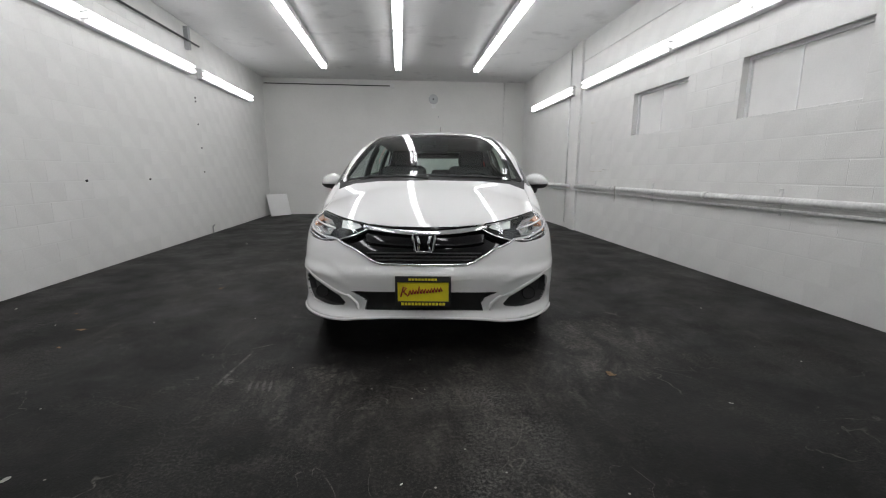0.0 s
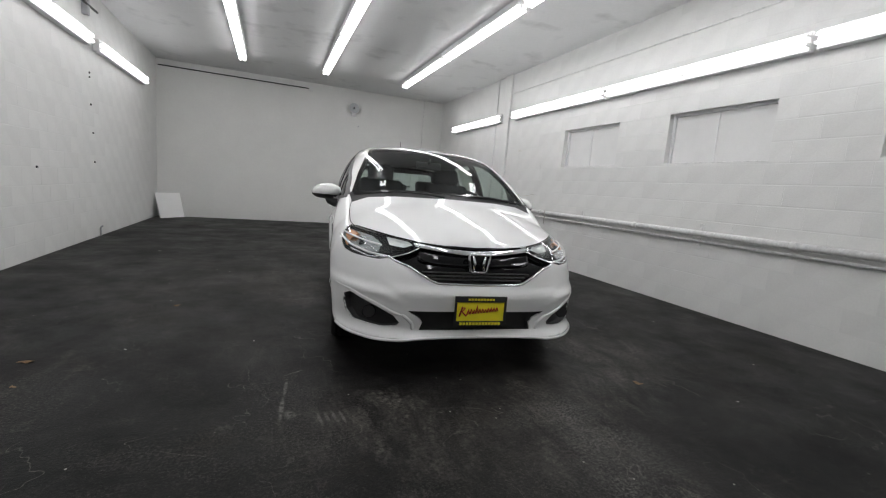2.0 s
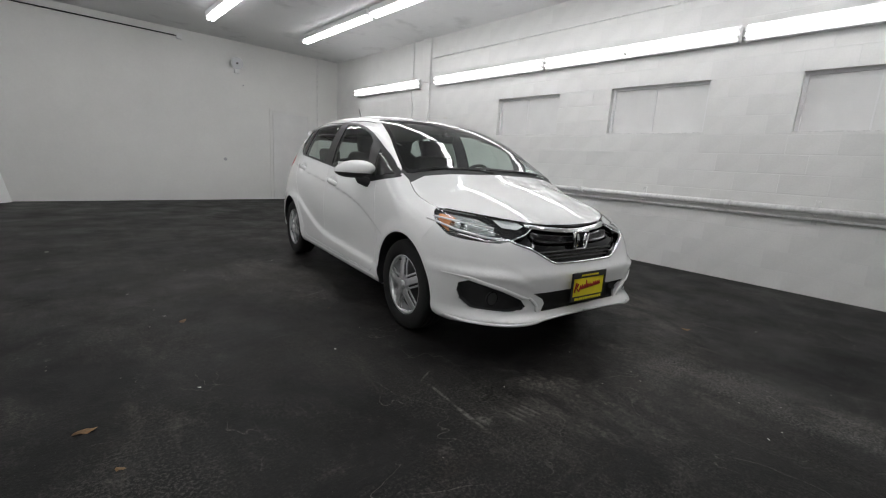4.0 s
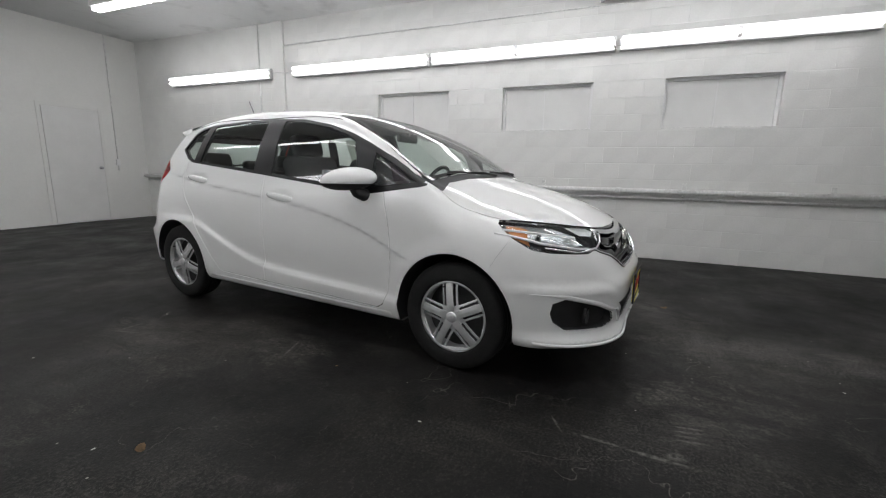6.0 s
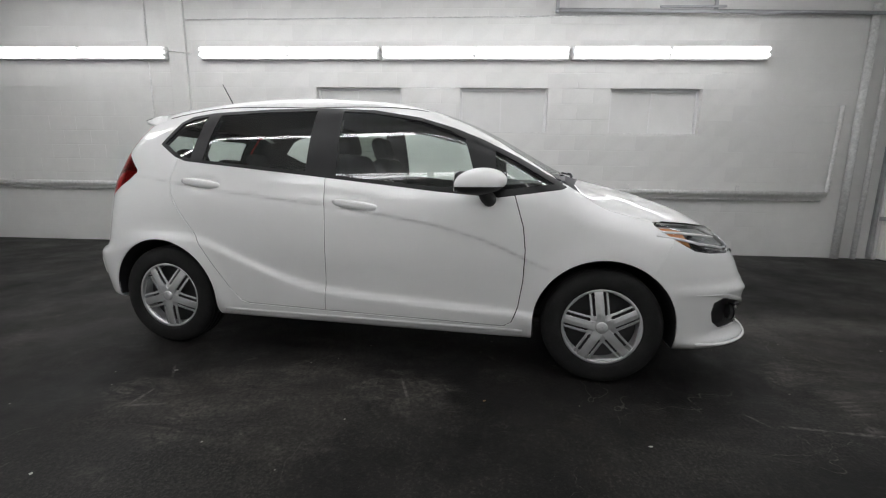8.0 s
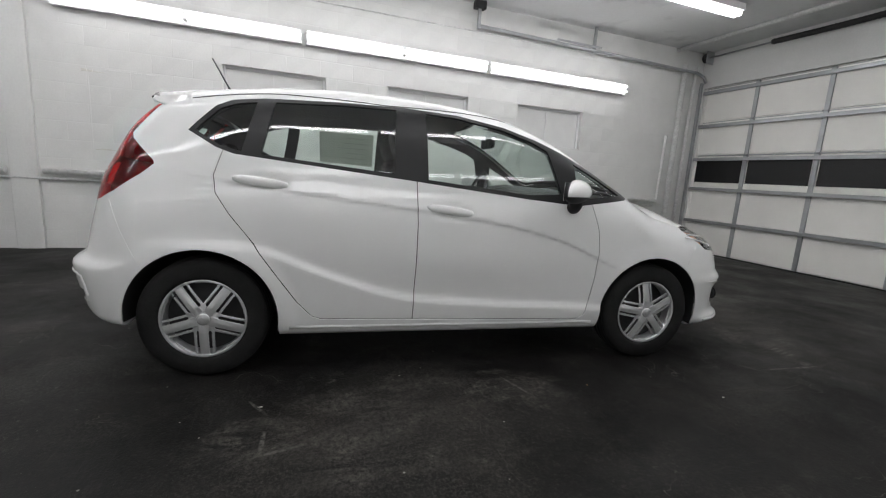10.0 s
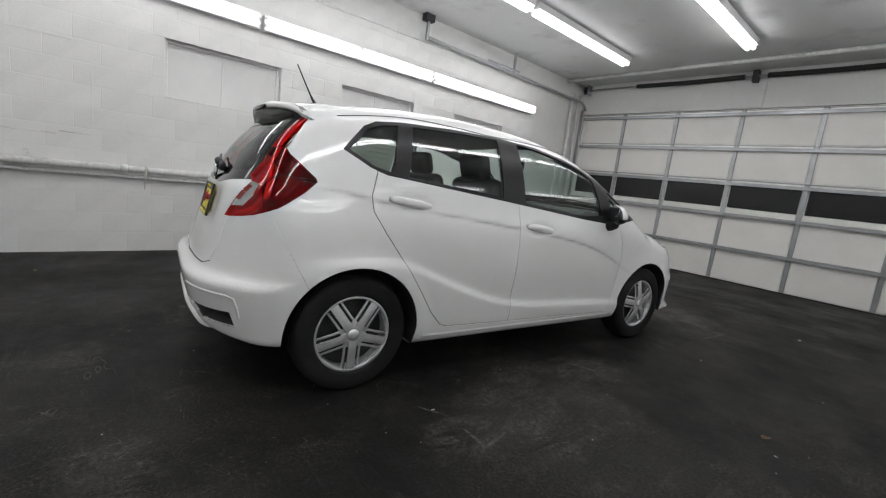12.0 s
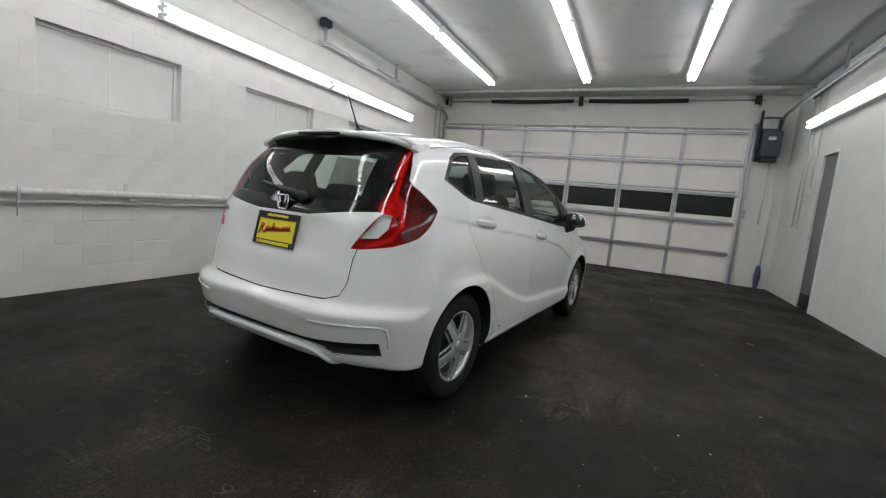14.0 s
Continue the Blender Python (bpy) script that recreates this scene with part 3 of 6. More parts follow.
tagged(part("bag", bm, BLUE, None, "", True), "crumpled blue plastic bag standing in the corner", "bag")

# doorway in the left wall
d = tagged(new("door_2"), "grey door shut in a doorway of the block wall", "door", kind="structure")
d.location = (XL, 0, 0)
y0, y1, _, z1 = DOORWAY
bm = box(-DEEP, 0.012, y0 - 0.002, y0 + 0.035, 0, z1, bevel=0.003)
box(-DEEP, 0.012, y1 - 0.035, y1 + 0.002, 0, z1, bm, 0.003)
box(-DEEP, 0.012, y0 + 0.035, y1 - 0.035, z1 - 0.035, z1 + 0.002, bm, 0.003)
part("door_frame", bm, FITTING, d)
leaf = part("door_leaf", box(-0.055, -0.015, y0 + 0.05, y1 - 0.045, 0.012, z1 - 0.05, bevel=0.003), DOOR_GREY, d, "grey door leaf")
part("door_handle", tube([(-0.018, y0 + 0.10, 1.02), (0.035, y0 + 0.10, 1.02), (0.04, y0 + 0.19, 1.02)], 0.010, 8), STEEL, d)
part("kick_plate", box(-0.016, -0.011, y0 + 0.06, y1 - 0.055, 0.02, 0.22), DARK, d)
tagged(part("wall_behind", box(XL - DEEP - 0.06, XL - DEEP - 0.02, y0 - 0.1, y1 + 0.1, 0, 2.5), WALL), "plain wall closing the doorway", "wall", kind="structure")

# dark bar and hanger near the top of the left wall, screw plugs below
conduit("dark_bar", [(XL + 0.06, 3.55, 3.19), (XL + 0.06, 1.4, 3.14), (XL + 0.06, -1.6, 3.14)], 0.016, BLACK, "long dark bar fixed near the top of the block wall")
conduit("dark_bar", [(XL + 0.06, -1.75, 3.20), (XL + 0.06, -3.47, 3.27), (XL + 0.06, -5.16, 3.18)], 0.022, BLACK, "dark sleeved bar near the top of the block wall")
tagged(part("hanger", box(XL, XL + 0.07, 3.17, 3.25, 3.05, 3.40, bevel=0.004), STEEL), "small steel hanger holding a dark bar", "hanger")
for y, z in ((3.36, 2.33), (3.36, 2.27), (3.38, 1.9), (3.43, 1.51), (3.45, 1.10), (0.56, 1.0), (1.77, 1.0)):
    tagged(part("wall_plug", disc(XL + 0.006, y, z, 0.014, 0.014, "X", 10), DARK), "small dark plug in the block wall", "wall plug", "wall plugs")
conduit("floor_spout", [(XL + 0.02, 3.55, 0.0), (XL + 0.02, 3.55, 0.12), (XL + 0.05, 3.55, 0.16)], 0.012, STEEL, "short pipe stub at the foot of the block wall")

# patch frame left by something taken off the right wall
for y0, y1, z0, z1, mat, what in ((2.135, 2.147, 1.15, 1.72, BOARD, "painted-over strip on the block wall"), (2.40, 2.85, 1.114, 1.130, SCRAP, "rough strip of old glue on the block wall"),
                                  (2.15, 2.38, 1.142, 1.152, SCRAP, "rough strip of old glue on the block wall"), (2.72, 2.93, 1.94, 1.965, SCRAP, "rough strip of old glue on the block wall"),
                                  (2.22, 2.72, 1.972, 1.982, BOARD, "painted-over strip on the block wall"), (2.865, 2.877, 1.13, 1.90, BOARD, "painted-over strip on the block wall")):
    bm = bmesh.new()
    n = max(3, int(max(y1 - y0, z1 - z0) / 0.05))
    for i in range(n):
        w = [0.55 + 0.45 * math.sin(7.3 * (i + j) + 11 * y0) for j in (0, 1)]
        f0, f1 = i / n, (i + 0.93) / n
        if y1 - y0 > z1 - z0:
            box(XR - 0.0055, XR - 0.0005, y0 + (y1 - y0) * f0, y0 + (y1 - y0) * f1, z0, z0 + (z1 - z0) * max(0.3, w[0]), bm, 0.0015)
        else:
            box(XR - 0.0055, XR - 0.0005, y0, y0 + (y1 - y0) * max(0.4, w[0]), z0 + (z1 - z0) * f0, z0 + (z1 - z0) * f1, bm, 0.0015)
    tagged(part("trim", bm, mat), what, "trim", kind="structure")
# ---- car materials ----
PAINT = material("white_car_paint", (0.80, 0.805, 0.80), 0.35, coat=1.0, fine=0.01, fine_scale=400, spec=0.0)
RUBBER = material("black_plastic", (0.020, 0.020, 0.021), 0.55, vary=0.2, scale=20)
TYRE = material("tyre_rubber", (0.017, 0.017, 0.017), 0.75, vary=0.25, scale=9, fine=0.1, bump=0.2, bump_scale=120, spec=0.2)
GAP = material("panel_gap_black", (0.01, 0.01, 0.01), 0.7)
COWL = material("grey_black_plastic", (0.03, 0.03, 0.032), 0.55, bump=0.1, bump_scale=300)
GLOSS_BLACK = material("gloss_black", (0.006, 0.006, 0.007), 0.06, spec=0.38)
PILLAR = material("satin_black", (0.011, 0.011, 0.012), 0.35, vary=0.1, spec=0.35)
GLASS = glass_material("tinted_glass", (0.86, 0.925, 0.893), 0.085)
SCREEN_GLASS = glass_material("windscreen_glass", (0.74, 0.82, 0.78))
LENS = glass_material("clear_lens", (0.93, 0.95, 0.95))
RED_LENS = glass_material("red_lens", (0.85, 0.012, 0.018))
CHROME = material("chrome", (0.78, 0.79, 0.80), 0.07, 1.0)
REFLECTOR = material("lamp_reflector", (0.62, 0.63, 0.64), 0.22, 1.0, bump=0.25, bump_scale=50)
RED_BACK = material("red_reflector", (0.58, 0.05, 0.045), 0.3, 0.5, vary=0.3, scale=22, bump=0.6, bump_scale=90)
RED_BAR = material("bright_red_reflector", (0.85, 0.05, 0.04), 0.4, 0.0)
MAROON = material("maroon_lamp_back", (0.05, 0.013, 0.013), 0.25, 0.3, vary=0.25, scale=18)
RED_FACET = material("deep_red_reflector", (0.11, 0.02, 0.019), 0.3, 0.5, vary=0.35, scale=20, bump=0.5, bump_scale=120)
HOUSING = material("lamp_housing", (0.05, 0.05, 0.053), 0.25, 0.2, vary=0.3, scale=30)
RIBBED = material("ribbed_clear_lamp", (0.72, 0.73, 0.72), 0.3, 0.25, vary=0.15, scale=30, bump=0.8, bump_scale=140)
AMBER = material("amber_reflector", (0.62, 0.22, 0.06), 0.3, bump=0.5, bump_scale=160, coat=0.6)
GUIDE = material("white_light_guide", (0.80, 0.80, 0.80), 0.25)
ALLOY = material("silver_wheel_paint", (0.76, 0.77, 0.78), 0.26, 0.62, vary=0.06, scale=20)
CLOTH = material("dark_seat_cloth", (0.022, 0.022, 0.024), 0.85, vary=0.2, scale=25, bump=0.3, bump_scale=300)
TRIM_IN = material("dark_cabin_plastic", (0.02, 0.02, 0.022), 0.6, vary=0.1, bump=0.2, bump_scale=250)
HEADLINER = material("grey_headliner", (0.14, 0.14, 0.138), 0.9, bump=0.2, bump_scale=300)
YELLOW = material("yellow_plate", (0.90, 0.78, 0.03), 0.4, vary=0.04, scale=20)
PLATE_RED = material("red_print", (0.45, 0.02, 0.02), 0.4)
PAPER = material("pale_paper", (0.40, 0.42, 0.38), 0.7, vary=0.05, scale=12)
PRINT = material("grey_print", (0.25, 0.25, 0.25), 0.7)
MIRROR = material("mirror_glass", (0.75, 0.77, 0.78), 0.02, 1.0)
# thin paper lets light through
glow_in, blend = (PAPER.node_tree.nodes.new("ShaderNode" + k) for k in ("BsdfTranslucent", "MixShader"))
glow_in.inputs["Color"].default_value = (0.36, 0.38, 0.34, 1)
blend.inputs[0].default_value = 0.6
PAPER.node_tree.links.new(PAPER.node_tree.nodes["Principled BSDF"].outputs[0], blend.inputs[1])
PAPER.node_tree.links.new(glow_in.outputs[0], blend.inputs[2])
PAPER.node_tree.links.new(blend.outputs[0], PAPER.node_tree.nodes["Material Output"].inputs["Surface"])
# ---- the car: shape of its body as one smooth solid ----
CAR = pose(0.196, -0.107, 0, 0, 0, -7)
WHEELS_Y = (-1.252, 1.256)


def curve(pts, soft=0.03):
    """A smooth function through the pairs, rounded over about soft metres."""
    xs, ys = (np.array(c, float) for c in zip(*pts))
    q = np.linspace(xs[0] - 0.5, xs[-1] + 0.5, 4000)
    d = np.diff(ys) / np.diff(xs)
    m = np.concatenate(([d[0]], np.where(d[1:] * d[:-1] > 0, 2 * d[1:] * d[:-1] / np.where(d[1:] + d[:-1] == 0, 1, d[1:] + d[:-1]), 0), [d[-1]]))
    i = np.clip(np.searchsorted(xs, q) - 1, 0, len(d) - 1)
    h = xs[i + 1] - xs[i]
    u = np.clip((q - xs[i]) / h, 0, 1)
    v = ys[i] * (1 + 2 * u) * (1 - u) ** 2 + m[i] * h * u * (1 - u) ** 2 + ys[i + 1] * u * u * (3 - 2 * u) + m[i + 1] * h * u * u * (u - 1)
    n = max(2, int(3 * soft / (q[1] - q[0])))
    k = np.exp(-0.5 * (np.arange(-n, n + 1) / (n / 3)) ** 2)
    v = np.convolve(np.pad(v, n, mode="edge"), k / k.sum(), mode="valid")
    return lambda p: np.interp(p, q, v)


TOP = curve([(-2.0, 0.70), (-1.92, 0.765), (-1.85, 0.81), (-1.7, 0.885), (-1.46, 0.965), (-1.22, 1.025), (-1.1, 1.06), (-0.83, 1.20), (-0.66, 1.295),
             (-0.48, 1.375), (-0.26, 1.447), (-0.04, 1.489), (0.27, 1.520), (0.53, 1.529), (0.84, 1.517), (1.17, 1.481), (1.42, 1.446), (1.7, 1.403), (2.0, 1.35)], 0.03)
WIDE = curve([(0.1, 0.74), (0.2, 0.805), (0.3, 0.828), (0.45, 0.838), (0.62, 0.846), (0.8, 0.844), (0.86, 0.8375), (0.90, 0.8285), (0.95, 0.812), (0.99, 0.800), (1.04, 0.7875), (1.10, 0.771), (1.17, 0.748), (1.24, 0.720),
              (1.30, 0.690), (1.36, 0.656), (1.42, 0.618), (1.52, 0.545), (1.6, 0.48)], 0.03)
NOSE = curve([(0.1, -1.96), (0.20, -2.035), (0.235, -2.07), (0.25, -2.068), (0.272, -2.042), (0.30, -2.036), (0.40, -2.05), (0.50, -2.055), (0.57, -2.02), (0.69, -1.975), (0.78, -1.925),
              (0.9, -1.84)], 0.008)
TAIL = curve([(0.15, 1.84), (0.23, 1.905), (0.27, 1.928), (0.31, 1.928), (0.36, 1.940), (0.45, 1.962), (0.535, 1.976), (0.552, 1.964), (0.578, 1.922), (0.61, 1.907), (0.70, 1.886), (0.85, 1.848), (0.95, 1.822), (1.03, 1.778),
              (1.2, 1.68), (1.36, 1.535), (1.5, 1.42)], 0.008)
CREASE = curve([(-1.0, 0.58), (-0.83, 0.655), (-0.62, 0.74), (-0.31, 0.815), (0.2, 0.88), (0.99, 0.96), (1.45, 1.02), (1.8, 1.04)], 0.06)
ROCKER = curve([(-1.0, 0.345), (-0.81, 0.355), (0.21, 0.41), (0.73, 0.56), (1.0, 0.68)], 0.08)


def step(a, b, v):
    t = np.clip((v - a) / (b - a), 0, 1)
    return t * t * (3 - 2 * t)


def smax(a, b, k):
    h = np.maximum(k - np.abs(a - b), 0) / k
    return np.maximum(a, b) + h * h * k * 0.25


def shell(p):
    """Signed distance, about, to the body's outer skin at points p (n, 3) in the car's own metres."""
    x, y, z = np.abs(p[:, 0]), p[:, 1], p[:, 2]
    wide = WIDE(z)
    along = step(-1.15, -0.75, y) * (1 - step(1.15, 1.6, y))
    below = CREASE(y) - z
    wide = wide - 0.0065 * along * step(0.0, 0.016, below) * (1 - step(0.02, 0.30, below))
    under = ROCKER(y) - z
    wide = wide + 0.013 * along * step(-0.02, 0.03, under) - 0.008 * along * step(-0.3, -0.03, under) * (1 - step(-0.03, 0.03, under))
    for hy, hz in ((0.045, 0.880), (0.985, 0.975)):
        wide = wide - 0.012 * np.exp(-(((y - hy) / 0.10) ** 2 + ((z - hz) / 0.042) ** 2) ** 2)
    for wy in WHEELS_Y:
        r = np.hypot(y - wy, z - 0.30)
        wide = wide + 0.012 * (1 - step(0.35, 0.46, r)) * step(0.2, 0.32, z)
    wide = wide - 0.05 * step(-1.3, -2.0, y) * step(0.55, 0.9, z)
    wide = wide - 0.06 * step(0.9, 1.75, y) * step(0.95, 1.3, z) - 0.02 * step(1.2, 1.9, y) - 0.04 * step(0.9, 1.7, y) * step(0.6, 0.95, z)
    side = x - wide
    hood = 1 - step(-1.3, -1.0, y)
    crown = (0.030 + 0.024 * step(-0.4, 0.4, y)) * (x / 0.6) ** 2 + 0.012 * (x / 0.6) ** 4 + hood * (0.035 * (x / 0.6) ** 2 + 0.006 * step(0.30, 0.56, x))
    top = (z - TOP(y) + crown) * 0.9
    # chin and fog lamp surrounds, bumper ledge
    nose = NOSE(z) + 0.48 * (x / 0.86) ** 4.8
    nose = nose - 0.010 * np.exp(-((z - (0.502 - 0.09 * (1 - step(0.3, 0.62, x)))) / 0.021) ** 2) * step(0.38, 0.6, x)
    nose = nose + 0.007 * np.exp(-((z - (0.548 - 0.09 * (1 - step(0.3, 0.62, x)))) / 0.020) ** 2) * step(0.42, 0.6, x)
    nose = nose - 0.02 * (1 - step(0.24, 0.31, z)) * step(0.15, 0.45, x)
    front = nose - y
    rear = TAIL(z) - 0.31 * (x / 0.84) ** 4.2
    dish = np.exp(-((x / 0.36) ** 2) ** 3) * np.exp(-((z - 0.865) / 0.10) ** 4)
    rear = rear - 0.018 * dish
    back = y - rear
    f = smax(side, top, 0.088 + 0.03 * hood)
    f = smax(f, front, 0.07)
    f = smax(f, back, 0.065)
    floor_z = 0.200 + 0.040 * step(-1.6, -1.95, y) * (1 - 0.4 * step(0.2, 0.6, x)) + 0.063 * step(1.25, 1.6, y) + 0.035 * step(1.6, 1.95, y)
    return smax(f, floor_z - z, 0.05)


def slope(p, e=0.006):
    g = np.stack([shell(p + d) - shell(p - d) for d in np.eye(3) * e], 1)
    return g / (2 * e)


def onto(p, times=5):
    """Points moved onto the skin, and the skin's normals there."""
    p = np.array(p, float)
    for _ in range(times):
        g = slope(p)
        p -= (shell(p) / np.maximum((g * g).sum(1), 0.05))[:, None] * g
    g = slope(p)
    return p, g / np.linalg.norm(g, axis=1)[:, None]


def meet(start, way, reach=1.5):
    """Where rays from start points along way first enter the body."""
    start, way = np.atleast_2d(np.array(start, float)), np.array(way, float)
    steps = np.linspace(0, reach, 120)
    inside = shell((start[:, None, :] + steps[None, :, None] * way).reshape(-1, 3)).reshape(len(start), -1) < 0
    first = np.where(inside.any(1), inside.argmax(1), len(steps) - 1)
    hi, lo = steps[first], steps[np.maximum(first - 1, 0)]
    for _ in range(18):
        mid = (lo + hi) / 2
        inside = shell(start + mid[:, None] * way) < 0
        lo, hi = np.where(inside, lo, mid), np.where(inside, mid, hi)
    return start + ((lo + hi) / 2)[:, None] * way


def at_front(x, z):
    return meet([(x, -2.4, z)], (0, 1, 0))[0]


def at_rear(x, z):
    return meet([(x, 2.4, z)], (0, -1, 0))[0]


def at_side(s, y, z):
    return meet([(s * 1.1, y, z)], (-s, 0, 0))[0]


def skin_mesh(h=0.022):
    """The skin as quads on an even net (dual of a grid of samples)."""
    lo, n = np.array([-0.935, -2.18, 0.10]), np.array([86, 195, 70])
    ax = [lo[i] + h * np.arange(n[i]) for i in range(3)]
    grid = np.stack(np.meshgrid(*ax, indexing="ij"), -1)
    f = shell(grid.reshape(-1, 3)).reshape(n)
    inn = f < 0
    total, count = np.zeros((*(n - 1), 3)), np.zeros(n - 1)
    for axis in range(3):
        a = [slice(None)] * 3
        b = [slice(None)] * 3
        a[axis], b[axis] = slice(0, -1), slice(1, None)
        fa, fb = f[tuple(a)], f[tuple(b)]
        cross = (fa < 0) != (fb < 0)
        t = np.where(cross, fa / np.where(fa == fb, 1, fa - fb), 0)
        place = grid[tuple(a)].copy()
        place[..., axis] += t * h
        o1, o2 = [i for i in range(3) if i != axis]
        for i in (0, 1):
            for j in (0, 1):
                c = [slice(None)] * 3
                c[o1] = slice(i, n[o1] - 1 + i)
                c[o2] = slice(j, n[o2] - 1 + j)
                hit = cross[tuple(c)]
                total[hit] += place[tuple(c)][hit]
                count += hit
    used = count > 0
    ids = np.full(n - 1, -1)
    ids[used] = np.arange(used.sum())
    verts = total[used] / count[used][:, None]
    faces = []
    for axis in range(3):
        a = [slice(1, -1)] * 3
        b = [slice(1, -1)] * 3
        a[axis], b[axis] = slice(0, -1), slice(1, None)
        ia, ib = inn[tuple(a)], inn[tuple(b)]
        where = np.argwhere(ia != ib)
        up = ia[tuple(where.T)]
        o1, o2 = (axis + 1) % 3, (axis + 2) % 3
        base = where.copy()
        for k in range(3):
            if k != axis:
                base[:, k] += 1
        e1, e2 = np.eye(3, dtype=int)[o1], np.eye(3, dtype=int)[o2]
        q = [ids[tuple((base - s * e1 - t * e2).T)] for s, t in ((0, 0), (1, 0), (1, 1), (0, 1))]
        q = np.stack(q, 1)
        q[~up] = q[~up][:, ::-1]
        faces.append(q)
    verts, _ = onto(verts)
    return verts, np.concatenate(faces)


def inside_poly(poly, a, b):
    odd = False
    for (x0, y0), (x1, y1) in zip(poly, poly[1:] + poly[:1]):
        if (y0 > b) != (y1 > b) and a < (x1 - x0) * (b - y0) / (y1 - y0) + x0:
            odd = not odd
    return odd


def near_segment(p, q, a, b):
    dx, dy = q[0] - p[0], q[1] - p[1]
    t = max(0, min(1, ((a - p[0]) * dx + (b - p[1]) * dy) / (dx * dx + dy * dy)))
    return math.hypot(a - p[0] - t * dx, b - p[1] - t * dy)


# which two coordinates a cut is drawn in, and the way it goes through the body
VIEWS = {"side": (1, 2, Vector((1, 0, 0))), "end": (0, 2, Vector((0, 1, 0))), "top": (0, 1, Vector((0, 0, 1)))}


class Skin:
    def __init__(self):
        verts, faces = skin_mesh()
        me = bpy.data.meshes.new("skin")
        me.from_pydata(verts.tolist(), [], faces.tolist())
        self.bm = bmesh.new()
        self.bm.from_mesh(me)
        bpy.data.meshes.remove(me)
        self.tag = self.bm.faces.layers.int.new("tag")
        self.names = ["body"]

    def pick(self, view, pts, where, margin=0.06):
        i, j, _ = VIEWS[view]
        lo_a, hi_a = min(p[0] for p in pts) - margin, max(p[0] for p in pts) + margin
        lo_b, hi_b = min(p[1] for p in pts) - margin, max(p[1] for p in pts) + margin
        out = []
        for f in self.bm.faces:
            c = f.calc_center_median()
            if lo_a < c[i] < hi_a and lo_b < c[j] < hi_b and where(c, f.normal):
                out.append(f)
        return out

    def slit(self, local, view, p, q, shift=0.0):
        i, j, through_way = VIEWS[view]
        d = Vector((q[0] - p[0], q[1] - p[1])).normalized()
        co, no = Vector((0, 0, 0)), Vector((0, 0, 0))
        co[i], co[j] = p[0] - d.y * shift, p[1] + d.x * shift
        no[i], no[j] = -d.y, d.x
        near = []
        rest = []
        for f in local:
            c = f.calc_center_median()
            (near if near_segment(p, q, c[i], c[j]) < 0.034 else rest).append(f)
        if not near:
            return local
        geom = list({v for f in near for v in f.verts}) + list({e for f in near for e in f.edges}) + near
        out = bmesh.ops.bisect_plane(self.bm, geom=geom, dist=0.0006, plane_co=co, plane_no=no)
        return rest + [f for f in out["geom"] if isinstance(f, bmesh.types.BMFace)]

    def score(self, view, line, where):
        """Lays edges along a line, so that a crease runs clean."""
        local = self.pick(view, line, where)
        for p, q in zip(line, line[1:]):
            local = self.slit(local, view, p, q)

    def index(self, name):
        if name not in self.names:
            self.names.append(name)
        return self.names.index(name)

    def area(self, name, view, poly, where, cut=True, over=None):
        """Gives the faces inside a closed outline to the part of that name."""
        poly = list(poly)
        local = self.pick(view, poly, where)
        if cut:
            for p, q in zip(poly, poly[1:] + poly[:1]):
                local = self.slit(local, view, p, q)
        i, j, _ = VIEWS[view]
        k = self.index(name)
        allowed = None if over is None else {self.index(o) for o in over}
        for f in local:
            c = f.calc_center_median()
            if inside_poly(poly, c[i], c[j]) and (allowed is None or f[self.tag] in allowed):
                f[self.tag] = k

    def seam(self, view, line, where, width=0.005, name="panel_gap"):
        """A narrow joint along a line."""
        local = self.pick(view, line, where)
        k = self.index(name)
        i, j, _ = VIEWS[view]
        for p, q in zip(line, line[1:]):
            local = self.slit(local, view, p, q, width / 2)
            local = self.slit(local, view, p, q, -width / 2)
        for f in local:
            c = f.calc_center_median()
            if min(near_segment(p, q, c[i], c[j]) for p, q in zip(line, line[1:])) < width / 2 + 0.0004:
                f[self.tag] = k

    def done(self):
        """Sorts the faces by part; keeps exact places and normals."""
        self.bm.verts.index_update()
        co = np.array([v.co[:] for v in self.bm.verts])
        self.co, self.no = onto(co, 2)
        self.faces = {}
        for f in self.bm.faces:
            self.faces.setdefault(self.names[f[self.tag]], []).append(([v.index for v in f.verts], f.calc_center_median().x))
        self.bm.free()

    def make(self, name, material, parent, tags, side=0, sink=0.0, label="", flip=False, part_name=None, thick=0.0, keep=None):
        """One part's mesh from the faces of the given tags; side -1 or 1 keeps one half."""
        fs = [f for t in tags for f, cx in self.faces.get(t, []) if side == 0 or cx * side > 0]
        if keep is not None:
            fs = [f for f in fs if keep(self.co[f].mean(0), self.no[f].mean(0))]
        if not fs:
            return None
        used = sorted({v for f in fs for v in f})
        back = {v: i for i, v in enumerate(used)}
        co, no = self.co[used] - sink * self.no[used], self.no[used] * (-1 if flip else 1)
        polys = [[back[v] for v in (f[::-1] if flip else f)] for f in fs]
        rim = len(used)
        if thick:
            edge = {}
            for f in polys:
                for a, b in zip(f, f[1:] + f[:1]):
                    edge[(a, b)] = edge.get((b, a), 0) + 1
                    if (b, a) in edge:
                        edge[(b, a)] += 1
            edge = [e for e in edge if (e[1], e[0]) not in edge]
            ends = sorted({v for e in edge for v in e})
            low = {v: rim + i for i, v in enumerate(ends)}
            co = np.concatenate([co, co[ends] - thick * no[ends]])
            no = np.concatenate([no, no[ends]])
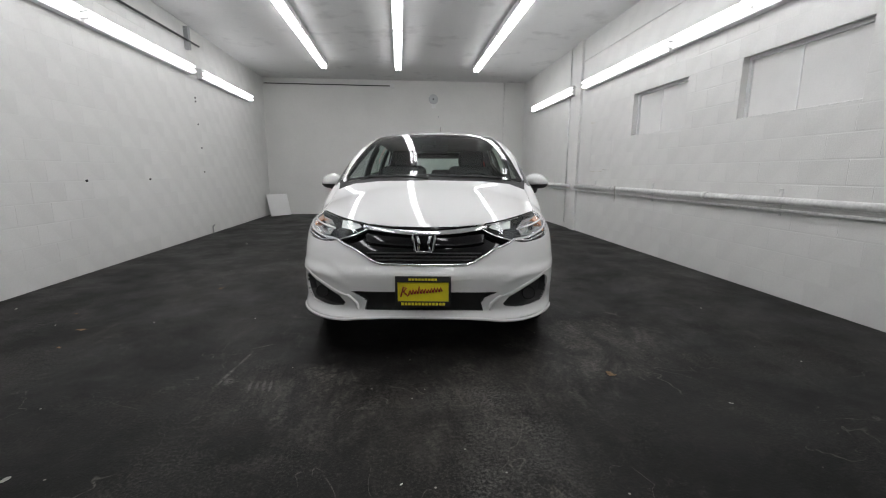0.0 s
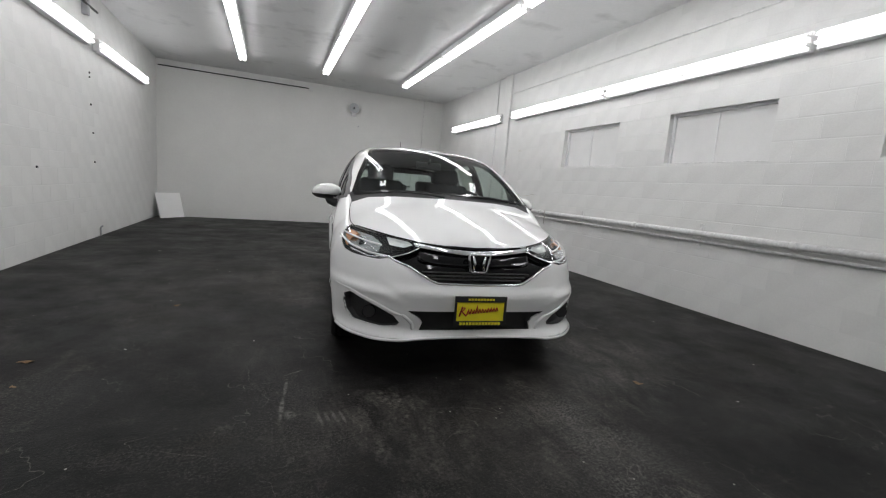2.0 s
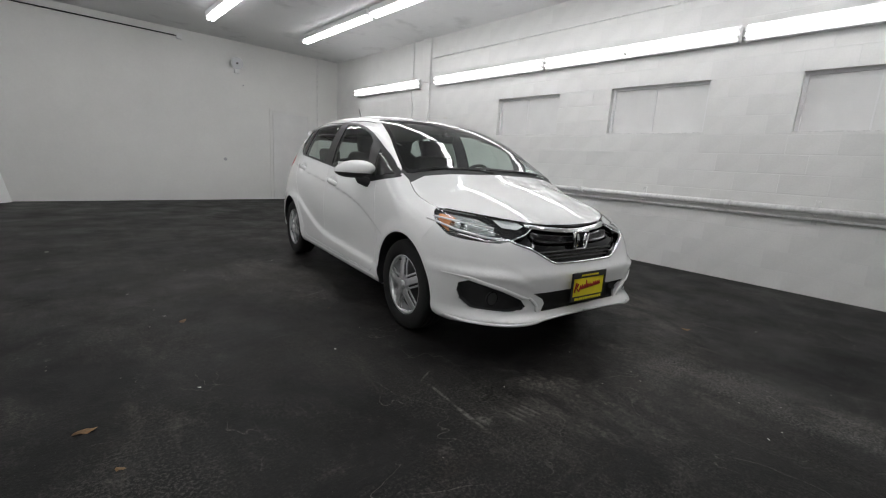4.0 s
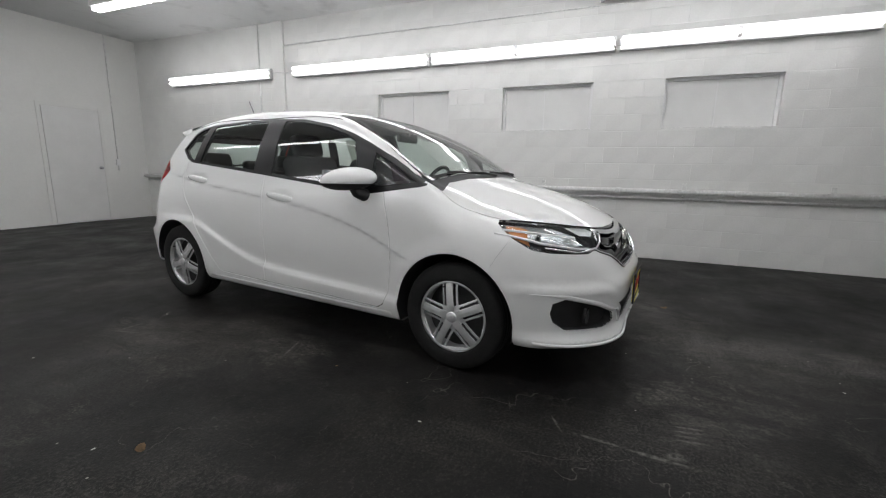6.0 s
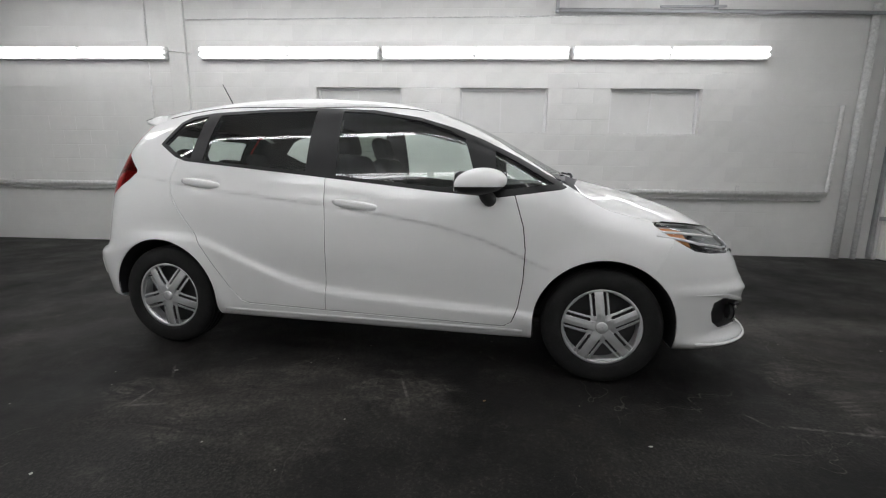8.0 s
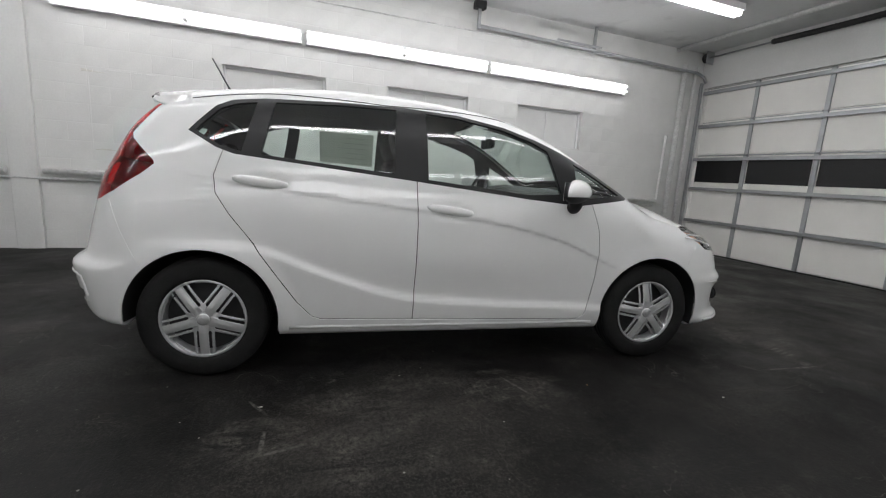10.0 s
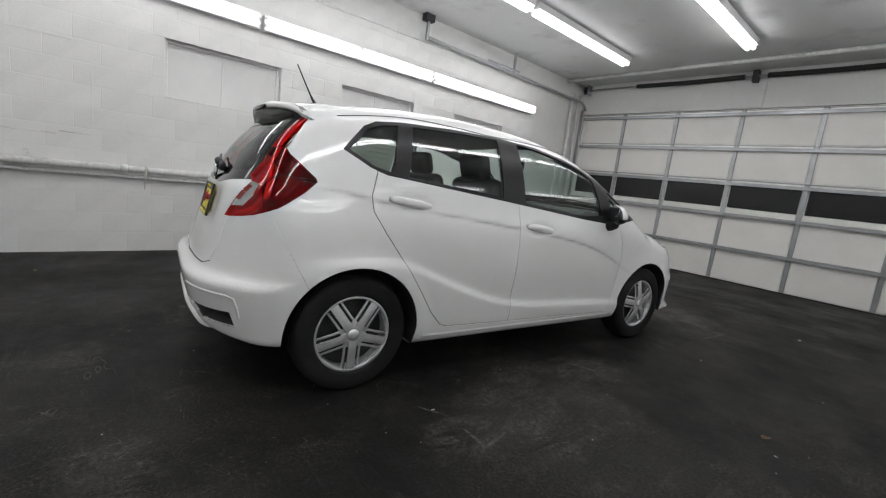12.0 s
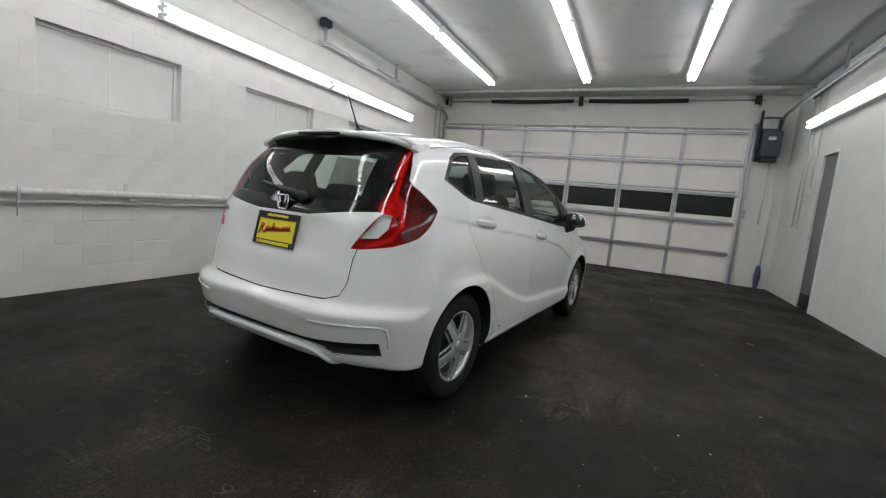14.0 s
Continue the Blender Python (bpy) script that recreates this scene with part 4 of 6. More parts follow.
            polys += [[b, a, low[a], low[b]] for a, b in edge]
        me = bpy.data.meshes.new(name)
        me.from_pydata(co.tolist(), [], polys)
        me.polygons.foreach_set("use_smooth", [True] * len(polys))
        if not thick:
            me.normals_split_custom_set_from_vertices(no.tolist())
        else:
            fl = len(fs)
            nl = []
            for k, f in enumerate(polys):
                if k < fl:
                    nl += [tuple(no[v]) for v in f]
                else:
                    nl += [(0, 0, 0)] * len(f)
            me.normals_split_custom_set(nl)
        me.materials.append(material)
        ob = new(name, me)
        ob.parent = parent
        return tagged(ob, label)
# ---- the car: joints and openings drawn on its skin ----
skin = Skin()
SIDE = lambda c, n: abs(n.x) > 0.3
def mirrored(pts):
    return [(-a, b) for a, b in reversed(pts)]
def both(tag, view, pts, where, **kw):
    skin.area(tag, view, pts, where, **kw)
    skin.area(tag, view, mirrored(pts), where, **kw)

FRONT = lambda c, n: n.y < -0.02 and c.y < -1.3
REAR = lambda c, n: n.y > 0.05 and c.y > 1.3
UP = lambda c, n: n.z > 0.25 and c.y < -0.9

# underside
for f in skin.bm.faces:
    c = f.calc_center_median()
    if c.z < 0.26 and f.normal.z < -0.6 and abs(c.x) < 0.70 and -1.85 < c.y < 1.8:
        f[skin.tag] = skin.index("underbody")

# creases along the sides
for shift in (0.0, -0.018):
    skin.score("side", [(y, float(CREASE(y)) + shift) for y in np.linspace(-0.95, 1.6, 27)], SIDE)
for shift in (0.02, -0.03):
    skin.score("side", [(y, float(ROCKER(y)) + shift) for y in np.linspace(-0.95, 0.9, 19)], SIDE)

# joints between panels
FRONT_DOOR = [(-0.79, 0.96), (-0.84, 0.80), (-0.855, 0.68), (-0.85, 0.52), (-0.83, 0.38), (-0.80, 0.30), (-0.76, 0.275)]
REAR_DOOR = [(0.70, 0.30), (0.75, 0.315), (0.82, 0.39), (1.02, 0.68), (1.13, 0.82), (1.195, 0.92), (1.205, 1.0), (1.17, 1.12)]
skin.seam("side", FRONT_DOOR, SIDE)
skin.seam("side", [(0.232, 1.04), (0.222, 0.8), (0.222, 0.6), (0.23, 0.292)], SIDE)
skin.seam("side", [(-0.76, 0.275), (0.23, 0.29), (0.70, 0.30)], SIDE)
skin.seam("side", REAR_DOOR, SIDE)
skin.seam("side", [(-1.56, 0.755), (-1.50, 0.66), (-1.45, 0.56)], lambda c, n: abs(n.x) > 0.3 and c.y < -1.3, 0.0012)
skin.seam("side", [(1.66, 0.87), (1.60, 0.74), (1.50, 0.55)], lambda c, n: abs(n.x) > 0.3 and c.y > 1.3, 0.001)
HOOD = [(0.0, -1.16), (0.4, -1.15), (0.62, -1.09), (0.70, -1.0), (0.735, -1.2), (0.735, -1.4), (0.70, -1.56), (0.58, -1.72), (0.42, -1.85), (0.30, -1.905), (0.0, -1.93)]
for line in (HOOD[2:], mirrored(HOOD[2:])):
    skin.seam("top", line, UP, 0.006)
GATE = [(0.535, 0.84), (0.525, 0.78), (0.525, 0.68), (0.50, 0.615), (0.43, 0.592), (0.0, 0.578)]
for line in (GATE, mirrored(GATE)):
    skin.seam("end", line, REAR, 0.006)

# panels
skin.area("front_door", "side", FRONT_DOOR + [(0.23, 0.29), (0.222, 0.7), (0.23, 1.1), (-0.7, 1.1)], SIDE, cut=False, over=["body"])
skin.area("rear_door", "side", [(0.23, 1.15), (0.222, 0.7), (0.23, 0.29)] + REAR_DOOR, SIDE, cut=False, over=["body"])
skin.area("hood", "top", HOOD + mirrored(HOOD), UP, cut=False, over=["body"])
skin.area("front_bumper", "side", [(-2.3, 0.1), (-2.3, 0.80), (-1.94, 0.80), (-1.6, 0.78), (-1.56, 0.755), (-1.50, 0.66), (-1.45, 0.56), (-1.45, 0.1)], lambda c, n: True, cut=False, over=["body"])
skin.area("rear_bumper", "side", [(2.3, 0.1), (2.3, 0.87), (1.66, 0.87), (1.60, 0.74), (1.50, 0.55), (1.45, 0.1)], lambda c, n: True, cut=False, over=["body"])
skin.area("tailgate", "end", GATE + [(-0.43, 0.592), (-0.50, 0.615), (-0.525, 0.68), (-0.525, 0.78), (-0.535, 0.84), (-0.66, 1.0), (-0.62, 1.5), (0.62, 1.5), (0.66, 1.0)], REAR, cut=False, over=["body", "rear_bumper"])

# windscreen and the panel below it
WS = lambda c, n: n.z > 0.1 and -1.35 < c.y < -0.05 and (n.y < -0.2 or n.z > 0.8)
both("cowl", "end", [(0.0, 1.036), (0.4, 1.028), (0.6, 1.008), (0.715, 0.965), (0.735, 1.03), (0.60, 1.15), (0.0, 1.15)], WS)
both("windscreen_seal", "end", [(0.0, 1.072), (0.4, 1.062), (0.62, 1.035), (0.695, 1.02), (0.712, 1.045), (0.655, 1.2), (0.585, 1.345), (0.535, 1.42), (0.47, 1.436), (0.0, 1.452)], WS)
both("windscreen", "end", [(0.0, 1.085), (0.4, 1.075), (0.62, 1.05), (0.67, 1.045), (0.685, 1.065), (0.63, 1.2), (0.56, 1.34), (0.515, 1.405), (0.46, 1.42), (0.0, 1.436)], WS)

# side glass
WIN = lambda c, n: abs(n.x) > 0.4 and c.z > 0.85
skin.area("window_trim", "side", [(1.335, 1.205), (1.30, 1.247), (1.22, 1.335), (1.15, 1.37), (1.0, 1.39), (0.63, 1.408), (0.29, 1.412), (0.0, 1.398), (-0.27, 1.352),
                                  (-0.46, 1.295), (-0.62, 1.232), (-0.8, 1.145), (-1.04, 1.012), (-1.045, 0.995), (-1.02, 0.985), (-0.71, 0.94), (-0.40, 0.962), (0.25, 1.025), (1.12, 1.104), (1.20, 1.13)], WIN)
skin.area("quarter_glass", "side", [(1.305, 1.21), (1.20, 1.322), (1.13, 1.352), (1.03, 1.368), (1.085, 1.118), (1.185, 1.142)], WIN)
skin.area("rear_door_glass", "side", [(0.945, 1.374), (0.63, 1.391), (0.338, 1.395), (0.35, 1.056), (1.0, 1.110)], WIN)
skin.area("front_door_glass", "side", [(0.178, 1.392), (0.0, 1.38), (-0.27, 1.333), (-0.44, 1.28), (-0.525, 1.235), (-0.60, 1.0), (-0.40, 0.985), (0.17, 1.037)], WIN)
skin.area("front_quarter_glass", "side", [(-0.685, 1.175), (-0.80, 1.118), (-0.985, 1.012), (-0.70, 0.975)], WIN)

# lamps, grille and intakes of the front
LAMP = [(0.795, 0.838), (0.70, 0.832), (0.60, 0.818), (0.47, 0.798), (0.365, 0.785), (0.345, 0.757), (0.42, 0.722), (0.53, 0.692), (0.64, 0.69), (0.74, 0.715), (0.80, 0.752), (0.825, 0.80)]
GRILLE = [(0.0, 0.772), (0.2, 0.776), (0.365, 0.787), (0.43, 0.75), (0.53, 0.702), (0.50, 0.682), (0.42, 0.655), (0.285, 0.582), (0.255, 0.572), (0.0, 0.568)]
skin.area("grille", "end", GRILLE + mirrored(GRILLE)[1:-1], FRONT)
LAMP_SIDE = [(-1.465, 0.838), (-1.472, 0.818), (-1.55, 0.762), (-1.66, 0.703), (-1.74, 0.69), (-2.2, 0.66), (-2.2, 0.95), (-1.6, 0.95)]
LAMP_END = [(0.95, 0.855), (0.80, 0.842), (0.70, 0.832), (0.60, 0.818), (0.47, 0.798), (0.365, 0.785), (0.345, 0.757), (0.42, 0.722), (0.53, 0.692), (0.64, 0.67), (0.95, 0.66)]
def overlap(tag, side, end, where):
    """The faces that lie in an outline seen from the side and in one seen from the end."""
    local = skin.pick("side", side, where)
    for p, q in zip(side, side[1:] + side[:1]):
        local = skin.slit(local, "side", p, q)
    for outline in (end, mirrored(end)):
        local = skin.pick("end", outline, where)
        for p, q in zip(outline, outline[1:] + outline[:1]):
            local = skin.slit(local, "end", p, q)
    for f in skin.pick("side", side, where):
        c = f.calc_center_median()
        if inside_poly(side, c.y, c.z) and inside_poly(end, abs(c.x), c.z):
            f[skin.tag] = skin.index(tag)
overlap("headlamp", LAMP_SIDE, LAMP_END, lambda c, n: c.y < -1.4 and 0.6 < c.z < 0.92 and abs(c.x) > 0.3)
skin.area("headlamp_amber", "side", [(-1.505, 0.82), (-1.61, 0.803), (-1.65, 0.725), (-1.55, 0.772)], lambda c, n: abs(c.x) > 0.6 and c.y < -1.4, over=["headlamp"])
overlap("fog_recess", [(-1.775, 0.45), (-1.765, 0.40), (-1.78, 0.35), (-1.83, 0.31), (-2.3, 0.295), (-2.3, 0.53), (-1.86, 0.485)],
        [(0.95, 0.495), (0.735, 0.472), (0.60, 0.425), (0.50, 0.378), (0.465, 0.337), (0.48, 0.317), (0.55, 0.307), (0.95, 0.30)], lambda c, n: c.y < -1.6 and 0.2 < c.z < 0.6 and abs(c.x) > 0.35)
skin.area("intake", "end", [(0.43, 0.412), (0.36, 0.375), (0.335, 0.345), (0.35, 0.297), (-0.35, 0.297), (-0.335, 0.345), (-0.36, 0.375), (-0.43, 0.412)], FRONT)

# glass, lamps and slot of the back
skin.area("rear_trim", "end", [(-0.60, 1.015), (-0.44, 1.0), (-0.2, 0.966), (0.2, 0.966), (0.44, 0.995), (0.60, 1.015), (0.57, 1.2), (0.53, 1.36), (0.45, 1.40), (-0.45, 1.40), (-0.53, 1.36), (-0.57, 1.2)], REAR)
skin.area("rear_glass", "end", [(-0.52, 1.055), (-0.3, 1.045), (0.3, 1.045), (0.52, 1.055), (0.54, 1.08), (0.515, 1.2), (0.49, 1.285), (0.43, 1.305), (-0.43, 1.305), (-0.49, 1.285), (-0.515, 1.2), (-0.54, 1.08)], REAR)
BACK = lambda c, n: c.y > 1.35 and abs(c.x) > 0.45 and c.z > 0.7
INNER = [(0.485, 0.80), (0.515, 0.86), (0.595, 1.005), (0.555, 1.035), (0.575, 1.1), (0.567, 1.2), (0.54, 1.32), (0.51, 1.40)]
OUTER = [(1.445, 1.365), (1.50, 1.30), (1.585, 1.175), (1.575, 1.15), (1.47, 1.052), (1.465, 1.035), (1.52, 0.985), (1.63, 0.905), (1.72, 0.86), (1.80, 0.835), (1.95, 0.82)]
local = skin.pick("side", OUTER, BACK)
for p, q in zip(OUTER, OUTER[1:]):
    local = skin.slit(local, "side", p, q)
for s in (1, -1):
    inner = [(s * a, b) for a, b in INNER]
    local = [f for f in skin.pick("end", inner, BACK)]
    for p, q in zip(inner, inner[1:]):
        local = skin.slit(local, "end", p, q)
for f in skin.pick("side", OUTER, BACK):
    c = f.calc_center_median()
    if inside_poly(OUTER + [(2.3, 0.82), (2.3, 1.365)], c.y, c.z) and inside_poly(INNER + [(1.2, 1.40), (1.2, 0.80)], abs(c.x), c.z):
        f[skin.tag] = skin.index("tail_lamp")
both("tail_lamp_clear", "end", [(0.535, 0.885), (0.612, 0.893), (0.645, 0.942), (0.642, 1.0), (0.60, 1.006)], BACK, over=["tail_lamp"])
skin.area("tail_lamp_upper", "side", [(1.60, 1.185), (1.665, 1.16), (1.625, 1.06), (1.45, 1.035)], BACK, over=["tail_lamp"])
skin.area("tail_lamp_lower", "side", [(1.45, 1.042), (1.625, 1.065), (1.69, 0.99), (1.69, 0.86), (1.60, 0.90)], BACK, over=["tail_lamp"])
skin.area("tail_lamp_strip", "side", [(1.43, 1.38), (1.535, 1.27), (1.60, 1.185), (1.56, 1.16), (1.40, 1.34)], BACK, over=["tail_lamp"])
skin.area("rear_slot", "end", [(-0.40, 0.404), (0.40, 0.404), (0.705, 0.422), (0.712, 0.352), (0.52, 0.345), (0.45, 0.372), (0.38, 0.378), (-0.38, 0.378), (-0.45, 0.372), (-0.52, 0.345), (-0.712, 0.352), (-0.705, 0.422)], REAR)

# wheel openings
for wy in WHEELS_Y:
    ring = [(wy + 0.348 * math.cos(a), 0.305 + 0.348 * math.sin(a)) for a in np.linspace(-0.1, math.pi + 0.1, 40)]
    skin.area("wheel_opening", "side", ring + [(wy - 0.35, 0.05), (wy + 0.35, 0.05)], lambda c, n: abs(c.x) > 0.5)
skin.done()
# ---- the car: painted panels, glass and lamps ----
car = new("car")
car.matrix_basis = CAR
tagged(car, "small white five-door hatchback parked on the dark floor", "car")
for nm in ("body", "hood", "front_bumper", "rear_bumper", "tailgate"):
    skin.make(nm, PAINT, car, [nm], thick=0.012)
skin.make("underbody", RUBBER, car, ["underbody"])
skin.make("panel_gap", GAP, car, ["panel_gap"], sink=0.005)
doors = {}
for nm in ("front_door", "rear_door"):
    for s in (-1, 1):
        doors[nm, s] = skin.make(nm, PAINT, car, [nm], s, thick=0.012)
for nm in ("window_trim", "quarter_glass", "rear_door_glass", "front_door_glass", "front_quarter_glass"):
    for s in (-1, 1):
        if nm == "window_trim":
            skin.make(nm, PILLAR, car, [nm], s, thick=0.010, label="satin black window surround")
        else:
            skin.make(nm, GLASS, car, [nm], s, sink=0.005)
skin.make("windscreen", SCREEN_GLASS, car, ["windscreen"], sink=0.002)
skin.make("windscreen_seal", GLOSS_BLACK, car, ["windscreen_seal"])
skin.make("cowl", COWL, car, ["cowl"], sink=0.006, label="dark grey plastic cowl")
skin.make("rear_trim", GLOSS_BLACK, car, ["rear_trim"], label="gloss black tailgate surround")
skin.make("rear_glass", SCREEN_GLASS, car, ["rear_glass"], sink=0.002)
# inner lining, seen through the glass
skin.make("headliner", HEADLINER, car, ["body", "tailgate", "rear_trim"], sink=0.03, flip=True, keep=lambda c, n: c[2] > 1.36 and n[2] > 0.5 and c[1] > -0.4)
skin.make("cabin_lining", TRIM_IN, car, ["body", "tailgate", "front_door", "rear_door", "window_trim", "panel_gap", "rear_trim", "windscreen_seal"], sink=0.028, flip=True,
          keep=lambda c, n: c[1] > -1.0 and c[2] > 0.35 and not (c[2] > 1.36 and n[2] > 0.5 and c[1] > -0.4))
skin.make("lamp_backing", TRIM_IN, car, ["tail_lamp", "tail_lamp_clear", "tail_lamp_upper", "tail_lamp_lower", "tail_lamp_strip"], sink=0.05, flip=True)
skin.make("grille", GLOSS_BLACK, car, ["grille"], sink=0.035, thick=-0.035, label="gloss black grille")
skin.make("intake", RUBBER, car, ["intake"], sink=0.05, thick=-0.05, label="black lower air intake")
skin.make("rear_slot", RUBBER, car, ["rear_slot"], sink=0.06, thick=-0.06, label="black slot in the rear bumper")
for s in (-1, 1):
    skin.make("fog_recess", RUBBER, car, ["fog_recess"], s, sink=0.05, thick=-0.05, label="black fog lamp recess")
    hl = skin.make("headlamp", HOUSING, car, ["headlamp", "headlamp_amber"], s, sink=0.05, thick=-0.05, label="clear headlamp with chrome reflectors")
    skin.make("lens", LENS, hl, ["headlamp", "headlamp_amber"], s)
    skin.make("side_reflector", AMBER, hl, ["headlamp_amber"], s, sink=0.014, thick=0.006, label="amber side reflector")
    tl = skin.make("tail_lamp", RED_BACK, car, ["tail_lamp"], s, sink=0.028, thick=-0.028, label="large red tail lamp running up the pillar")
    skin.make("lens", RED_LENS, tl, ["tail_lamp", "tail_lamp_upper", "tail_lamp_lower", "tail_lamp_strip"], s)
    skin.make("upper_facet", MAROON, tl, ["tail_lamp_upper"], s, sink=0.012, thick=-0.012, label="dark maroon upper facet")
    skin.make("lower_facet", RED_FACET, tl, ["tail_lamp_lower"], s, sink=0.022, thick=-0.022, label="deep red lower facet")
    skin.make("pillar_strip", MAROON, tl, ["tail_lamp_strip"], s, sink=0.014, thick=-0.014, label="dark red strip up the pillar")
    skin.make("reversing_lens", LENS, tl, ["tail_lamp_clear"], s)
    skin.make("reversing_reflector", RIBBED, tl, ["tail_lamp_clear"], s, sink=0.02, thick=-0.02)


def lump(mat4, bm=None, u=20, v=12):
    bm = bm or bmesh.new()
    bmesh.ops.create_uvsphere(bm, u_segments=u, v_segments=v, radius=1, matrix=mat4)
    return bm


def cushion(name, x0, x1, y0, y1, z0, z1, mat, parent, m=None, r=0.04, label=""):
    """A padded block with soft edges."""
    bm = bmesh.new()
    bmesh.ops.create_cube(bm, size=1, matrix=Matrix.LocRotScale(((x0 + x1) / 2, (y0 + y1) / 2, (z0 + z1) / 2), None, (x1 - x0, y1 - y0, z1 - z0)))
    bmesh.ops.bevel(bm, geom=bm.edges[:], offset=r, segments=4, affect="EDGES", profile=0.5)
    if m is not None:
        bmesh.ops.transform(bm, verts=bm.verts[:], matrix=m)
    return part(name, bm, mat, parent, label, True)


def band(name, xs, tops, lows, out, mat, parent, label="", deep=0.02):
    """A moulded bar across the front that follows the skin between two lines."""
    bm = bmesh.new()
    rows = []
    up = meet(np.stack([xs, np.full(len(xs), -2.5), tops], 1), (0, 1, 0))
    dn = meet(np.stack([xs, np.full(len(xs), -2.5), lows], 1), (0, 1, 0))
    for a, b in zip(up, dn):
        y = (a[1] + b[1]) / 2
        mid = (a[2] + b[2]) / 2
        rows.append([bm.verts.new(p) for p in ((a[0], a[1] - out + 0.006, a[2]), (a[0], y - out, mid + (a[2] - mid) * 0.5), (a[0], y - out, mid - (a[2] - mid) * 0.5),
                                               (b[0], b[1] - out + 0.006, b[2]), (b[0], b[1] - out + deep, b[2]), (a[0], a[1] - out + deep, a[2]))])
    for r, q in zip(rows, rows[1:]):
        for i in range(6):
            bm.faces.new((r[i], r[(i + 1) % 6], q[(i + 1) % 6], q[i]))
    bm.faces.new(rows[0][::-1])
    bm.faces.new(rows[-1])
    bmesh.ops.recalc_face_normals(bm, faces=bm.faces[:])
    return part(name, bm, mat, parent, label, True)


def skin_line(pts, out=0.0, n=6, rear=False):
    """Points on the front or rear skin along a line drawn in x and z."""
    fine = []
    for (a, b), (c, d) in zip(pts, pts[1:]):
        fine += [(a + (c - a) * i / n, b + (d - b) * i / n) for i in range(n)]
    fine.append(pts[-1])
    s = 1 if rear else -1
    hit = meet([(x, s * 2.5, z) for x, z in fine], (0, -s, 0))
    return [(p[0], p[1] + s * out, p[2]) for p in hit]


# ---- grille, badge, number plates ----
xs = np.linspace(-0.375, 0.375, 41)
dip = 1 - np.abs(xs / 0.375) ** 1.6
band("grille_bar", xs, 0.781 - 0.030 * dip, 0.760 - 0.036 * dip, 0.006, CHROME, car, "chrome bar across the grille", 0.03)
band("grille_shadow_bar", xs * 0.95, np.full(41, 0.782) - 0.004, 0.786 - 0.026 * dip - 0.006, -0.008, GLOSS_BLACK, car, "", 0.02)
dip2 = 1 - np.abs(np.linspace(-1, 1, 41)) ** 2
band("grille_panel", np.linspace(-0.36, 0.36, 41), 0.742 - 0.020 * dip2, 0.690 - 0.035 * dip2 ** 0.5, -0.025, GLOSS_BLACK, car, "gloss black panel in the grille", 0.01)
for z in (0.587, 0.606, 0.625):
    half = 0.28 + 1.5 * (z - 0.585)
    xl = np.linspace(-half, half, 25)
    band("grille_slat", xl, np.full(25, z + 0.004), np.full(25, z - 0.004), -0.024, RUBBER, car, "", 0.012)
lower = [(0.60, 0.693), (0.53, 0.699), (0.50, 0.682), (0.42, 0.655), (0.29, 0.583), (0.25, 0.570), (0.0, 0.565)]
part("grille_trim", tube(skin_line(lower + [(-a, b) for a, b in reversed(lower[:-1])], 0.002), 0.0075, 8), CHROME, car, "chrome strip under the grille")


def badge(y, z, s, face, parent, rear=False):
    """A chrome frame with a plain upright shape in it."""
    sgn = 1 if rear else -1
    outline = [(-0.052, 0.046), (0.052, 0.046), (0.058, 0.03), (0.047, -0.042), (0.036, -0.05), (-0.036, -0.05), (-0.047, -0.042), (-0.058, 0.03), (-0.052, 0.046), (0.0, 0.046)]
    p = part("badge", tube([(a * s, y, z + b * s) for a, b in outline], 0.0075 * s, 8), CHROME, parent, "chrome maker's badge")
    for k in (-1, 1):
        part("badge_bar", tube([(k * 0.034 * s, y, z + 0.036 * s), (k * 0.024 * s, y + sgn * 0.002, z), (k * 0.030 * s, y, z - 0.04 * s)], [0.008 * s, 0.009 * s, 0.007 * s], 8), CHROME, p)
    part("badge_field", box(-0.045 * s, 0.045 * s, y - 0.003 if rear else y + 0.004, y - 0.001 if rear else y + 0.006, z - 0.045 * s, z + 0.042 * s, bevel=0.0008), GLOSS_BLACK, p)


fy = at_front(0, 0.69)[1]
badge(fy - 0.014, 0.69, 1.12, -1, car)
ry = at_rear(0, 1.0)[1]
badge(ry + 0.012, 1.012, 0.74, 1, car, True)


